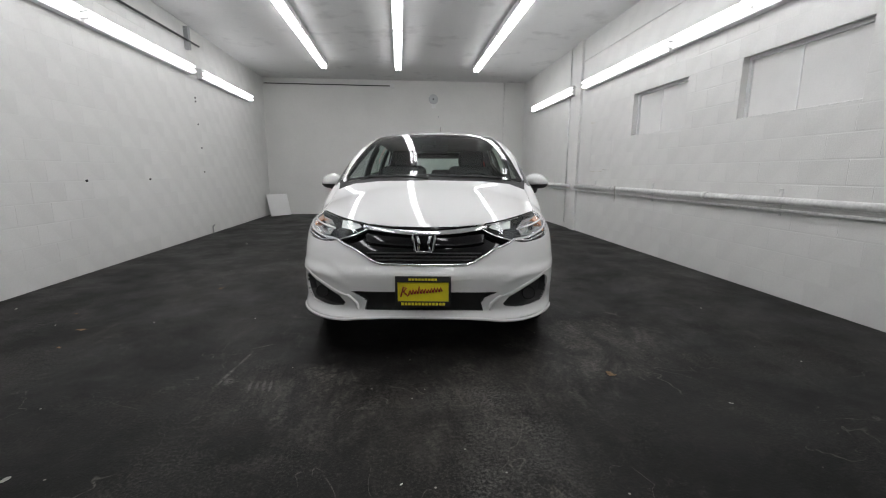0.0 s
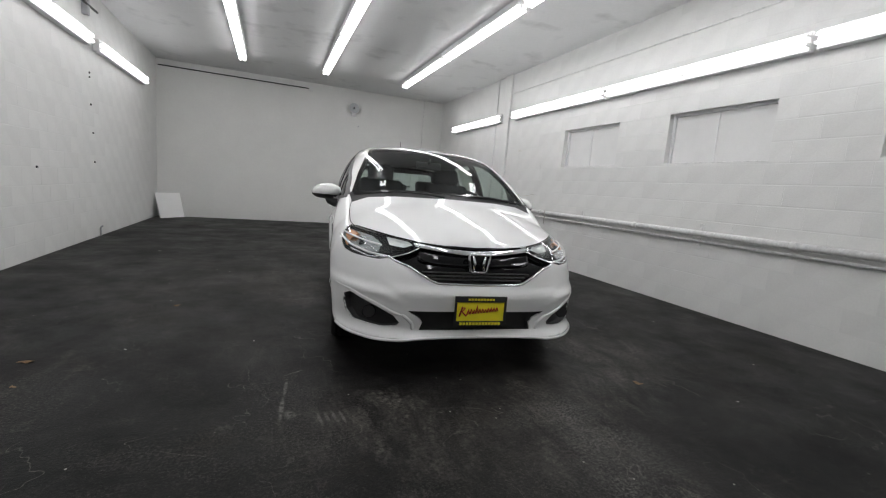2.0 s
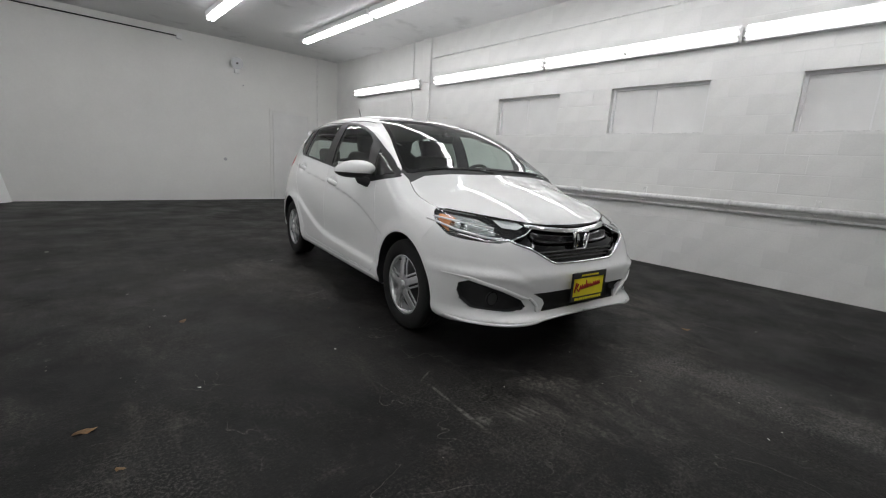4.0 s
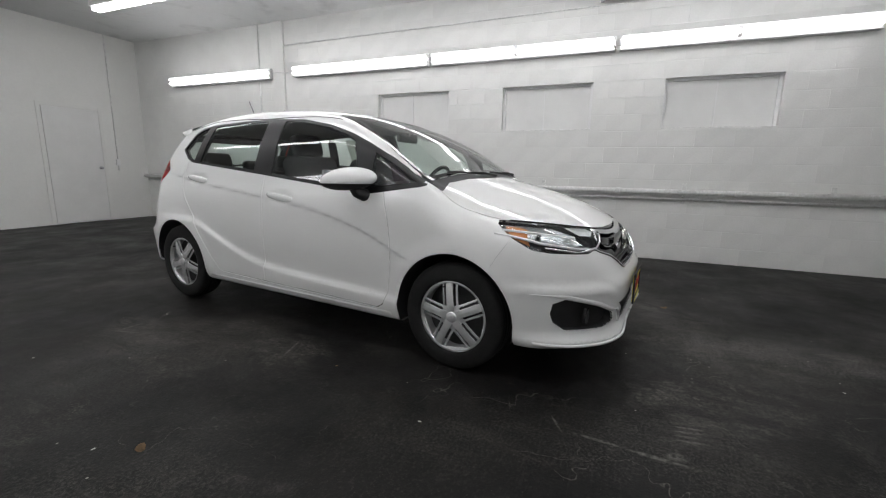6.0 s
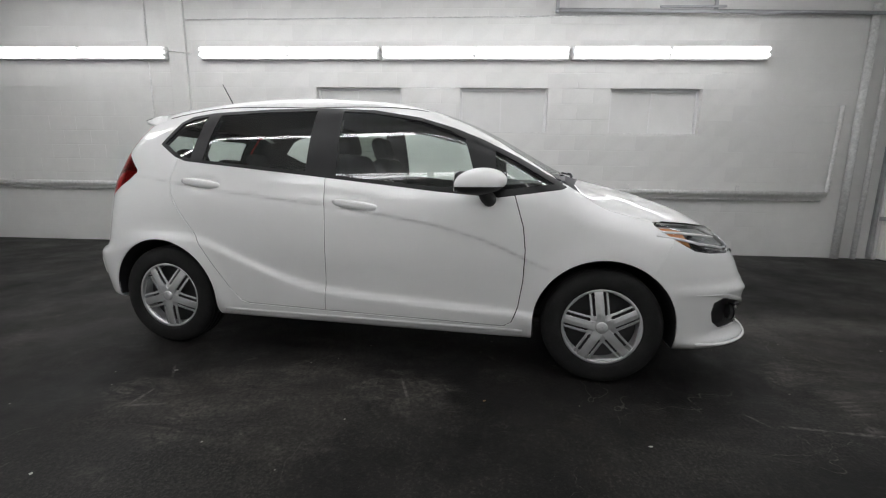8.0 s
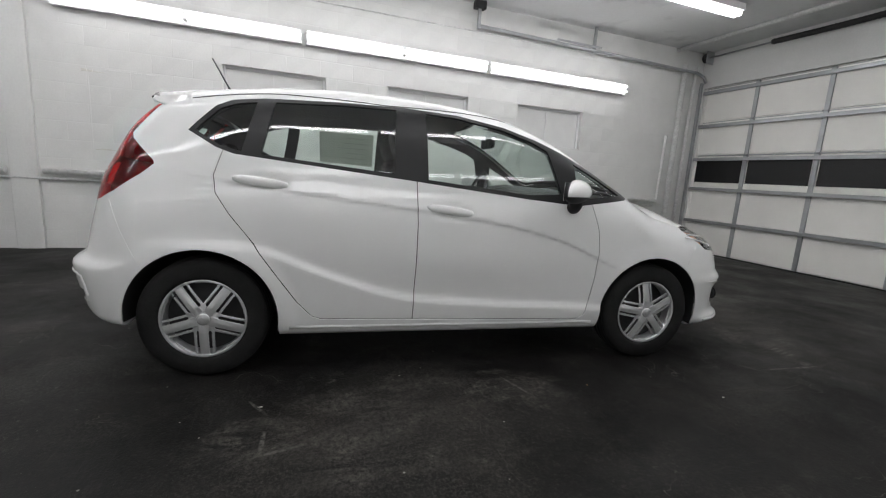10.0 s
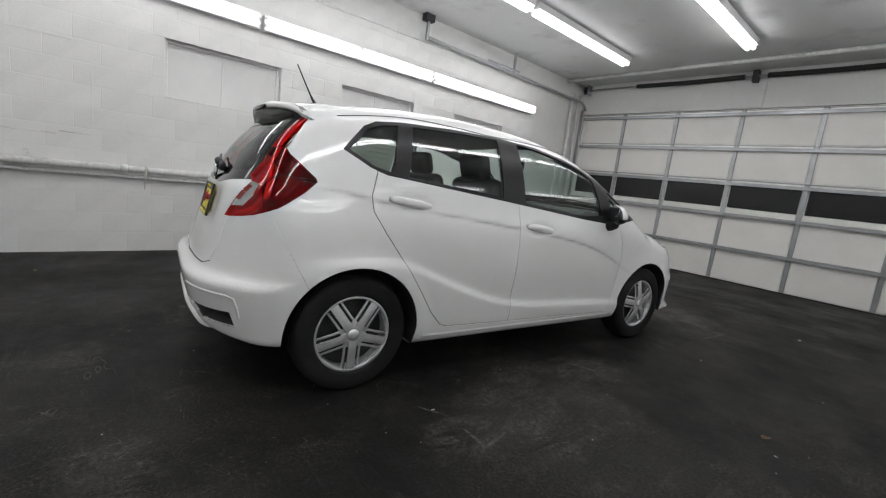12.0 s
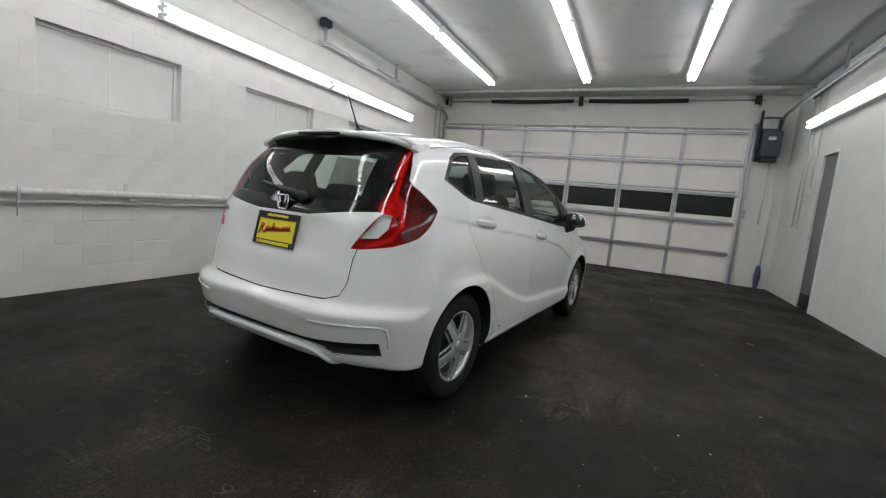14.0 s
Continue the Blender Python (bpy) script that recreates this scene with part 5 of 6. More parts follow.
def plate(y, z, tilt, rear, label):
    """A dealer's plate in a dark frame: bars stand for its printing."""
    s = 1 if rear else -1
    m = Matrix.Translation((0, y, z)) @ Matrix.Rotation(radians(tilt), 4, "X")
    def put(nm, bm, mat, parent, lab=""):
        bmesh.ops.transform(bm, verts=bm.verts[:], matrix=m)
        return part(nm, bm, mat, parent, lab)
    pl = put("number_plate", box(-0.152, 0.152, -0.003, 0.003, -0.076, 0.076, bevel=0.001), YELLOW, car, label)
    fr = box(-0.160, 0.160, min(0, s * 0.010), max(0, s * 0.010), 0.052, 0.088, bevel=0.003)
    box(-0.160, 0.160, min(0, s * 0.010), max(0, s * 0.010), -0.088, -0.060, fr, 0.003)
    for k in (-1, 1):
        box(min(k * 0.146, k * 0.160), max(k * 0.146, k * 0.160), min(0, s * 0.010), max(0, s * 0.010), -0.061, 0.053, fr, 0.003)
    put("plate_frame", fr, RUBBER, pl, "dark plate frame")
    yy0, yy1 = sorted((s * 0.0101, s * 0.0112))
    for k in range(13):
        x = -0.118 + 0.0197 * k
        put("print_bar", box(x - 0.0075, x + 0.0075, yy0, yy1, -0.082, -0.066), YELLOW, pl)
    for k in range(9):
        x = -0.075 + 0.0185 * k
        put("print_bar", box(x - 0.007, x + 0.007, yy0, yy1, 0.064, 0.076), YELLOW, pl)
    y0, y1 = sorted((s * 0.0034, s * 0.0045))
    # a slanting line of joined strokes in place of the lettering
    word = [(-0.128, -0.020), (-0.112, 0.036), (-0.095, 0.028), (-0.112, 0.006), (-0.088, -0.020)]
    x = -0.082
    for h in (0.014, 0.016, 0.011, 0.034, 0.014, 0.012, 0.006, 0.013, 0.014, 0.013, 0.014):
        word += [(x, -0.012), (x + 0.008, h), (x + 0.015, -0.010)]
        x += 0.0175
    m2 = [Vector((-s * a, s * 0.0045, b + 0.10 * a)) for a, b in word]
    bm = tube(m2, 0.0046, 6)
    put("print_stroke", bm, PLATE_RED, pl, "red printed stroke")
    return pl


plate(at_front(0, 0.42)[1] - 0.022, 0.425, 0, False, "yellow dealer plate in a dark frame on the front bumper")
plate(at_rear(0, 0.86)[1] + 0.012, 0.865, 12, True, "yellow dealer plate in a dark frame on the tailgate")
for k in range(3):
    x = 0.50 + 0.03 * k
    p = at_rear(x, 0.935)
    part("model_badge", box(x - 0.010, x + 0.010, p[1], p[1] + 0.006, 0.922, 0.95, bevel=0.002), CHROME, car, "chrome model badge")

# ---- inside the lamps ----
for s in (-1, 1):
    hl = [o for o in car.children if o.name.startswith("headlamp") and o.data.vertices[0].co.x * s > 0][0]
    # a broad facetted bowl with a dark bulb shield, a clear cell beside the grille, bright strips
    rim_line = [(0.785, 0.815), (0.70, 0.806), (0.61, 0.792), (0.565, 0.758), (0.585, 0.716), (0.66, 0.712), (0.735, 0.732), (0.785, 0.770)]
    edge = [Vector(at_front(s * a, b)) for a, b in rim_line]
    heart = sum(edge, Vector()) / len(edge)
    bm = bmesh.new()
    rings = []
    for grow, deep in ((1.0, 0.010), (0.72, 0.026), (0.42, 0.040), (0.16, 0.045)):
        rings.append([bm.verts.new(heart + (p - heart) * grow + Vector((0, deep, 0))) for p in edge])
    for r0, r1 in zip(rings, rings[1:]):
        for i in range(len(edge)):
            bm.faces.new((r0[i], r0[(i + 1) % len(edge)], r1[(i + 1) % len(edge)], r1[i]))
    bm.faces.new(rings[-1])
    part("reflector", bm, REFLECTOR, hl, "bright facetted lamp bowl")
    part("bulb_shield", lump(Matrix.Translation(heart + Vector((0, 0.018, 0.004))) @ Matrix.Diagonal((0.016, 0.012, 0.014, 1)), None, 14, 10), DARK, hl, "dark bulb shield", True)
    cell = [(0.53, 0.795), (0.405, 0.780), (0.385, 0.765), (0.44, 0.748), (0.52, 0.757)]
    ring = [at_front(s * a, b) for a, b in cell]
    bm = bmesh.new()
    outer = [bm.verts.new((p[0], p[1] + 0.010, p[2])) for p in ring]
    mid = bm.verts.new(sum((Vector(p) for p in ring), Vector()) / 5 + Vector((0, 0.038, 0)))
    for i in range(5):
        bm.faces.new((outer[i], outer[(i + 1) % 5], mid))
    part("turn_reflector", bm, RIBBED, hl, "silver turn lamp reflector")
    for line, r in (([(0.80, 0.775), (0.74, 0.735), (0.64, 0.708), (0.545, 0.700)], 0.0065), ([(0.775, 0.792), (0.70, 0.776), (0.62, 0.760), (0.565, 0.752)], 0.006)):
        part("light_guide", tube(skin_line([(s * a, b) for a, b in line], -0.010), r, 8), GUIDE, hl, "white running light strip")
    part("bezel", tube(skin_line([(s * a, b) for a, b in LAMP[1:6]], -0.002), 0.005, 6), GLOSS_BLACK, hl)
    part("bezel", tube(skin_line([(s * a, b) for a, b in LAMP[5:10]], -0.002), 0.005, 6), CHROME, hl)
    tl = [o for o in car.children if o.name.startswith("tail_lamp") and o.data.vertices[0].co.x * s > 0][0]
    for k, r in ((0.008, 0.015),):
        bar = skin_line([(s * (a + k), b) for a, b in ((0.545, 0.845), (0.64, 0.885), (0.672, 0.95), (0.645, 1.03), (0.60, 1.09), (0.585, 1.18), (0.56, 1.28), (0.535, 1.36))], -0.026, 4, True)
        part("light_bar", tube(bar, r, 10), RED_BAR, tl, "bright red curved bar")


# ---- tail spoiler with its dark underside, aerial, wipers ----
bm = bmesh.new()
rows = []
for i in range(33):
    x = -0.585 + 1.17 * i / 32
    u = abs(x) / 0.585
    back = 1.60 - 0.085 * u ** 2.2
    line = []
    for y in (1.36, 1.44, 1.52, back - 0.03, back - 0.006):
        z = TOP(y) - 0.054 * (x / 0.6) ** 2 - 0.012 * (x / 0.6) ** 4 + 0.003 - 0.035 * max(0, u - 0.75) ** 2 * 16 * 0.5
        line.append((x, y, z))
    z_end = line[-1][2]
    line += [(x, back, z_end - 0.012), (x, back - 0.004, z_end - 0.026), (x, back - 0.05, z_end - 0.036), (x, back - 0.16, z_end - 0.055), (x, 1.40, z_end - 0.06)]
    rows.append([bm.verts.new(p) for p in line])
for a, b in zip(rows, rows[1:]):
    for k in range(len(a) - 1):
        bm.faces.new((a[k], b[k], b[k + 1], a[k + 1]))
bm.faces.new(rows[0])
bm.faces.new(rows[-1][::-1])
bmesh.ops.recalc_face_normals(bm, faces=bm.faces[:])
sp = part("spoiler", bm, PAINT, car, "white roof spoiler", True)
under = bmesh.new()
rows = []
for i in range(33):
    x = -0.46 + 0.92 * i / 32
    u = abs(x) / 0.585
    back = 1.60 - 0.085 * u ** 2.2
    z_end = TOP(back) - 0.054 * (x / 0.6) ** 2 - 0.012 * (x / 0.6) ** 4 - 0.030
    rows.append([under.verts.new(p) for p in ((x, back - 0.012, z_end), (x, back - 0.06, z_end - 0.018), (x, back - 0.13, z_end - 0.05), (x, 1.47, z_end - 0.06))])
for a, b in zip(rows, rows[1:]):
    for k in range(3):
        under.faces.new((a[k], a[k + 1], b[k + 1], b[k]))
part("spoiler_underside", under, GLOSS_BLACK, sp, "black spoiler underside", True)
part("brake_light", box(-0.16, 0.16, 1.575, 1.602, TOP(1.6) - 0.026, TOP(1.6) - 0.012, bevel=0.003), GLOSS_BLACK, sp, "dark high brake light")
az = TOP(1.27)
ae = part("aerial", tube([(0, 1.27, az - 0.005), (0, 1.30, az + 0.035), (0, 1.315, az + 0.06), (0, 1.40, az + 0.215)], [0.012, 0.008, 0.005, 0.0035], 10), RUBBER, car, "thin black roof aerial")
part("aerial_base", lump(Matrix.Translation((0, 1.27, az)) @ Matrix.Diagonal((0.022, 0.04, 0.016, 1))), RUBBER, ae, "", True)


def wiper(p0, p1, lift, rear):
    a, b = Vector(p0), Vector(p1)
    arm = part("rear_wiper" if rear else "wiper", tube([a, a.lerp(b, 0.3) + lift, a.lerp(b, 0.55) + lift * 0.8], [0.024, 0.020, 0.009] if rear else [0.010, 0.007, 0.005], 8), RUBBER, car, "black wiper")
    part("blade", tube([a.lerp(b, 0.12) + lift * 0.35, a.lerp(b, 0.55) + lift * 0.5, b + lift * 0.35], 0.007 if rear else 0.005, 8), RUBBER, arm)


for x0, x1 in ((0.55, -0.02), (-0.02, -0.50)):
    p0 = meet([(x0, -1.6, 1.050)], (0, 1, 0))[0]
    p1 = meet([(x1, -1.6, 1.066)], (0, 1, 0))[0]
    wiper(p0 + np.array((0, -0.012, 0)), p1 + np.array((0, -0.012, 0)), Vector((0, -0.008, 0.010)), False)
p0, p1 = at_rear(-0.12, 1.045), at_rear(0.24, 1.105)
wiper(p0 + np.array((0, 0.02, 0)), p1 + np.array((0, 0.012, 0)), Vector((0, 0.02, 0.012)), True)
part("wiper_hub", lump(Matrix.Translation((-0.12, p0[1] + 0.02, 1.05)) @ Matrix.Diagonal((0.045, 0.018, 0.028, 1))), RUBBER, car, "black rear wiper hub", True)

# ---- ridges of the bumpers, fog lamps, roof mouldings ----
for s in (-1, 1):
    xr = np.linspace(0.445, 0.818, 24)
    thin = np.clip(np.minimum((xr - 0.445) / 0.05, (0.818 - xr) / 0.09), 0.12, 1.0)
    rise = np.interp(xr, (0.43, 0.50, 0.60, 0.735, 0.838), (0.380, 0.396, 0.441, 0.487, 0.498))
    band("bumper_ridge", s * xr, rise + 0.008 * thin, rise - 0.014 * thin, 0.006, PAINT, car, "", 0.03)
    part("bumper_ridge", tube(skin_line([(s * a, b) for a, b in ((0.455, 0.388), (0.43, 0.372), (0.395, 0.338), (0.388, 0.298))], 0.002), [0.003, 0.007] + [0.010] * 15 + [0.008, 0.004], 10), PAINT, car, "", True)
    part("chin_edge", tube(skin_line([(s * a, b) for a, b in ((0.0, 0.258), (0.36, 0.256), (0.46, 0.244), (0.60, 0.238), (0.74, 0.238), (0.81, 0.244))], 0.003), 0.008, 8), PAINT, car, "", True)
    p = at_front(s * 0.63, 0.375)
    fog = part("fog_lamp", disc(p[0], p[1] + 0.030, p[2], 0.036, 0.02, "Y", 24), COWL, car, "dark blanked fog lamp")
    part("fog_ring", tube([(p[0] + 0.038 * math.cos(2 * math.pi * i / 24), p[1] + 0.022, p[2] + 0.038 * math.sin(2 * math.pi * i / 24)) for i in range(26)], 0.003, 6, None, False), GLOSS_BLACK, fog)
    part("bumper_ridge", tube(skin_line([(s * a, b) for a, b in ((0.40, 0.492), (0.55, 0.497), (0.70, 0.500), (0.732, 0.490), (0.738, 0.45), (0.737, 0.40))], 0.000, 6, True), 0.006, 8), PAINT, car, "", True)
    part("roof_moulding", tube(meet([(s * (0.612 - 0.035 * abs(y - 0.4)), y, 2.0) for y in np.linspace(-0.30, 1.34, 28)], (0, 0, -1)).tolist(), 0.003, 6), COWL, car, "dark roof moulding", True)
lip = [(0.0, 0.358), (0.36, 0.356), (0.43, 0.345), (0.47, 0.315), (0.50, 0.285)]
part("bumper_lip", tube(skin_line([(-a, b) for a, b in reversed(lip[1:])] + lip, 0.004, 6, True), 0.013, 10), PAINT, car, "silvery white lip under the rear slot", True)

# ---- door handles and mirrors ----
for s in (-1, 1):
    for nm, hy, hz in (("front_door", 0.045, 0.880), ("rear_door", 0.985, 0.975)):
        p = at_side(s, hy, hz)
        x = abs(p[0]) + 0.006
        pts = [(0.0, hy + 0.132, hz + 0.016), (0.010, hy + 0.105, hz + 0.014), (0.018, hy + 0.04, hz + 0.008), (0.018, hy - 0.05, hz - 0.002), (0.010, hy - 0.108, hz - 0.010), (0.0, hy - 0.130, hz - 0.013)]
        bm = tube(pts, [0.010, 0.019, 0.0235, 0.0235, 0.018, 0.009], 14)
        for v in bm.verts:
            v.co.x = s * (x - 0.004 + 0.55 * v.co.x)
        bmesh.ops.recalc_face_normals(bm, faces=bm.faces[:])
        part("door_handle", bm, PAINT, doors[nm, s], "white pull handle", True)
    # mirror: white cap over a black body on a black foot
    c = Vector((s * 0.905, -0.622, 1.018))
    cap = bmesh.new()
    bmesh.ops.create_uvsphere(cap, u_segments=28, v_segments=18, radius=1)
    for v in cap.verts:
        v.co = Vector((v.co.x * 0.120 * (1 + 0.10 * v.co.y), v.co.y * (0.10 if v.co.y < 0 else 0.06), v.co.z * (0.068 if v.co.z > 0 else 0.060)))
        v.co.z -= 0.012 * (v.co.x * s / 0.105)
        v.co.y = min(v.co.y, 0.048) + 0.75 * v.co.x * s
    bmesh.ops.transform(cap, verts=cap.verts[:], matrix=Matrix.Translation(c))
    low = cap.copy()
    bmesh.ops.bisect_plane(cap, geom=cap.verts[:] + cap.edges[:] + cap.faces[:], plane_co=c + Vector((0, 0.022, 0)), plane_no=(-0.75 * s, 1, 0), clear_outer=True)
    shell_back = low.copy()
    bmesh.ops.bisect_plane(shell_back, geom=shell_back.verts[:] + shell_back.edges[:] + shell_back.faces[:], plane_co=c + Vector((0, 0.0225, 0)), plane_no=(-0.75 * s, 1, 0), clear_inner=True)
    bmesh.ops.bisect_plane(cap, geom=cap.verts[:] + cap.edges[:] + cap.faces[:], plane_co=c - Vector((0, 0, 0.022)), plane_no=(0, 0, 1), clear_inner=True)
    bmesh.ops.bisect_plane(low, geom=low.verts[:] + low.edges[:] + low.faces[:], plane_co=c - Vector((0, 0, 0.024)), plane_no=(0, 0, 1), clear_outer=True)
    mir = part("mirror", cap, PAINT, car, "white door mirror on a black foot", True)
    part("mirror_body", low, RUBBER, mir, "", True)
    part("mirror_surround", shell_back, RUBBER, mir, "black mirror surround", True)
    mg = box(-0.085, 0.085, 0.047, 0.052, -0.045, 0.052, bevel=0.002)
    for v in mg.verts:
        v.co = c + Vector((v.co.x, v.co.y + 0.75 * v.co.x * s, v.co.z))
    part("mirror_glass", mg, MIRROR, mir)
    ft = at_side(s, -0.66, 0.945)
    part("mirror_foot", tube([(ft[0] - s * 0.012, -0.665, 0.925), (ft[0] + s * 0.02, -0.665, 0.932), (c.x - s * 0.035, -0.655, 0.945), (c.x - s * 0.02, -0.64, 0.985)], [0.036, 0.036, 0.034, 0.036], 14), RUBBER, mir, "", True)
    # bright reflex under the tail lamp edge, sill trim
    part("sill", tube([at_side(s, y, 0.256) - np.array((s * 0.012, 0, 0)) for y in np.linspace(-0.86, 0.86, 24)], 0.016, 8), PAINT, car, "", True)


# ---- wheels ----
def wheel_cover():
    """Five broad arms, each split by two slots, with five dark openings between; faces +x."""
    bm = bmesh.new()
    na, nr, r0, r1 = 300, 36, 0.028, 0.203
    ring = []
    def height(r, a):
        k = (a + math.pi / 5) % (2 * math.pi / 5) - math.pi / 5
        off = abs(r * math.sin(k))
        grow = min(1, max(0, (r - 0.03) / 0.04))
        rib = 0.007 - 0.10 * off if off < 0.023 else (-0.001 - 0.08 * (off - 0.034) if off < 0.05 else -0.006)
        return 0.010 - 0.55 * r * r + rib * grow
    for i in range(nr + 1):
        r = r0 + (r1 - r0) * i / nr
        ring.append([bm.verts.new((height(r, 2 * math.pi * j / na), r * math.cos(2 * math.pi * j / na), r * math.sin(2 * math.pi * j / na))) for j in range(na)])
    for i in range(nr):
        r = r0 + (r1 - r0) * (i + 0.5) / nr
        for j in range(na):
            a = 2 * math.pi * (j + 0.5) / na
            k = (a + math.pi / 5) % (2 * math.pi / 5) - math.pi / 5
            along, off = r * math.cos(k), abs(r * math.sin(k))
            slot = 0.022 < off < 0.035 and 0.062 < along < 0.190
            hole = off > 0.046 and 0.080 < r * math.cos(abs(k) - math.pi / 5) < 0.177
            if not slot and not hole:
                bm.faces.new((ring[i][j], ring[i + 1][j], ring[i + 1][(j + 1) % na], ring[i][(j + 1) % na]))
    loose = [v for v in bm.verts if not v.link_faces]
    bmesh.ops.delete(bm, geom=loose, context="VERTS")
    bmesh.ops.recalc_face_normals(bm, faces=bm.faces[:])
    bmesh.ops.solidify(bm, geom=bm.faces[:], thickness=0.007)
    for f in bm.faces:
        f.smooth = abs(f.normal.x) > 0.7
    return bm


COVER = bpy.data.meshes.new("wheel_cover")
bm = wheel_cover()
bm.normal_update()
bm.to_mesh(COVER)
bm.free()
COVER.materials.append(ALLOY)


def lathe(profile, n=64):
    """Spin pairs (x, r) about the x axis."""
    bm = bmesh.new()
    rows = [[bm.verts.new((x, r * math.cos(2 * math.pi * j / n), r * math.sin(2 * math.pi * j / n))) for j in range(n)] for x, r in profile]
    for a, b in zip(rows, rows[1:]):
        for j in range(n):
            bm.faces.new((a[j], a[(j + 1) % n], b[(j + 1) % n], b[j]))
    bmesh.ops.recalc_face_normals(bm, faces=bm.faces[:])
    return bm


def wheel(m, spin):
    """Tyre, rim and cover; the outer side is +x of the wheel's own frame."""
    profile = [(0.075, 0.197), (0.086, 0.202), (0.090, 0.213), (0.0925, 0.238), (0.0915, 0.262), (0.086, 0.281), (0.078, 0.291), (0.066, 0.2965), (0.056, 0.2985), (0.055, 0.293), (0.049, 0.293), (0.048, 0.2995),
               (0.022, 0.301), (0.021, 0.2945), (0.014, 0.2945), (0.013, 0.301), (-0.013, 0.301), (-0.014, 0.2945), (-0.021, 0.2945), (-0.022, 0.301), (-0.048, 0.2995), (-0.066, 0.2965), (-0.086, 0.281), (-0.0925, 0.235), (-0.086, 0.19)]
    tyre = part("wheel", lathe(profile, 72), TYRE, car, "black tyre on a silver wheel", True)
    tyre.matrix_basis = m @ Matrix.Rotation(spin, 4, "X")
    part("rim", lathe([(0.078, 0.186), (0.083, 0.197), (0.079, 0.1985), (0.074, 0.190), (0.02, 0.180), (0.01, 0.178), (-0.08, 0.185)], 56), ALLOY, tyre, "", True)
    part("wheel_disc", lathe([(0.012, 0.180), (0.016, 0.10), (0.03, 0.06), (0.03, 0.0005)], 40), RUBBER, tyre, "", True)
    cover = tagged(new("wheel_cover", COVER), "silver wheel cover with five split arms")
    cover.parent = tyre
    cover.location = (0.076, 0, 0)
    part("cap", lathe([(0.072, 0.031), (0.089, 0.030), (0.093, 0.024), (0.0945, 0.0004)], 28), ALLOY, tyre, "", True)
    part("cap_mark", box(0.0935, 0.0955, -0.010, 0.010, -0.009, 0.009, bevel=0.0008), ALLOY, tyre)
    part("valve", tube([(0.06, 0.02, 0.165), (0.088, 0.02, 0.168)], 0.004, 6), RUBBER, tyre)
    part("edge_ring", lathe([(0.066, 0.199), (0.077, 0.2005), (0.083, 0.2045), (0.080, 0.208), (0.068, 0.208)], 64), ALLOY, tyre, "", True)
    return tyre


for s, ry_ in ((-1, 180), (1, 0)):
    for k, wy in enumerate(WHEELS_Y):
        wheel(Matrix.Translation((s * 0.738, wy, 0.301)) @ Matrix.Rotation(radians(ry_), 4, "Z"), radians((26, 54)[k]))
        # liner of the wheel opening
        bm = bmesh.new()
        seg = 36
        a_rows = []
        angles = [-0.25 + (math.pi + 0.5) * i / seg for i in range(seg + 1)]
        edge_x = meet([(s * 1.1, wy + 0.352 * math.cos(a), max(0.25, 0.305 + 0.352 * math.sin(a))) for a in angles], (-s, 0, 0))
        for i in range(seg + 1):
            a = -0.25 + (math.pi + 0.5) * i / seg
            y, z = wy + 0.346 * math.cos(a), 0.305 + 0.346 * math.sin(a)
            xo = abs(edge_x[i][0]) - 0.004
            a_rows.append([bm.verts.new((s * x, y, max(z, 0.16))) for x in (xo, xo - 0.012, 0.50)])
        for a, b in zip(a_rows, a_rows[1:]):
            for j in (0, 1):
                bm.faces.new((a[j], b[j], b[j + 1], a[j + 1]))
        hub = bm.verts.new((s * 0.50, wy, 0.3))
        for a, b in zip(a_rows, a_rows[1:]):
            bm.faces.new((a[2], b[2], hub))
        part("wheel_arch_liner", bm, RUBBER, car, "black wheel arch liner", True)
        part("brake_disc", disc(s * 0.69, wy, 0.301, 0.12, 0.02, "X", 32), STEEL, car)
for wy in WHEELS_Y:
    part("axle", tube([(-0.66, wy, 0.28), (0.66, wy, 0.28)], 0.03, 10), RUBBER, car)

# ---- cabin ----
part("cabin_floor", box(-0.68, 0.68, -1.0, 1.55, 0.30, 0.34, bevel=0.01), TRIM_IN, car)
bm = bmesh.new()
rows = []
for i in range(17):
    x = -0.70 + 1.40 * i / 16
    rows.append([bm.verts.new((x, y, z)) for y, z in ((-1.02, 1.0), (-0.88, 1.015), (-0.70, 1.0 + 0.025 * math.exp(-((x - 0.36) / 0.16) ** 2)), (-0.60, 0.96 + 0.05 * math.exp(-((x - 0.36) / 0.16) ** 2)), (-0.57, 0.90), (-0.60, 0.75), (-0.72, 0.60), (-0.75, 0.34))])
for a, b in zip(rows, rows[1:]):
    for k in range(7):
        bm.faces.new((a[k], a[k + 1], b[k + 1], b[k]))
part("dashboard", bm, TRIM_IN, car, "dark dashboard", True)
ring = [(0.36 + 0.185 * math.cos(2 * math.pi * i / 32), -0.45 - 0.07 * math.sin(2 * math.pi * i / 32), 0.93 + 0.17 * math.sin(2 * math.pi * i / 32)) for i in range(34)]
sw = part("steering_wheel", tube(ring, 0.015, 10, None, False), TRIM_IN, car, "dark steering wheel", True)
cushion("hub", -0.07, 0.07, -0.03, 0.03, -0.06, 0.06, TRIM_IN, sw, pose(0.36, -0.47, 0.92, -22), 0.02)
part("spoke", box(0.20, 0.52, -0.468, -0.455, 0.915, 0.935, bevel=0.004), TRIM_IN, sw)
part("column", tube([(0.36, -0.47, 0.92), (0.36, -0.66, 0.86)], 0.04, 10), TRIM_IN, sw)
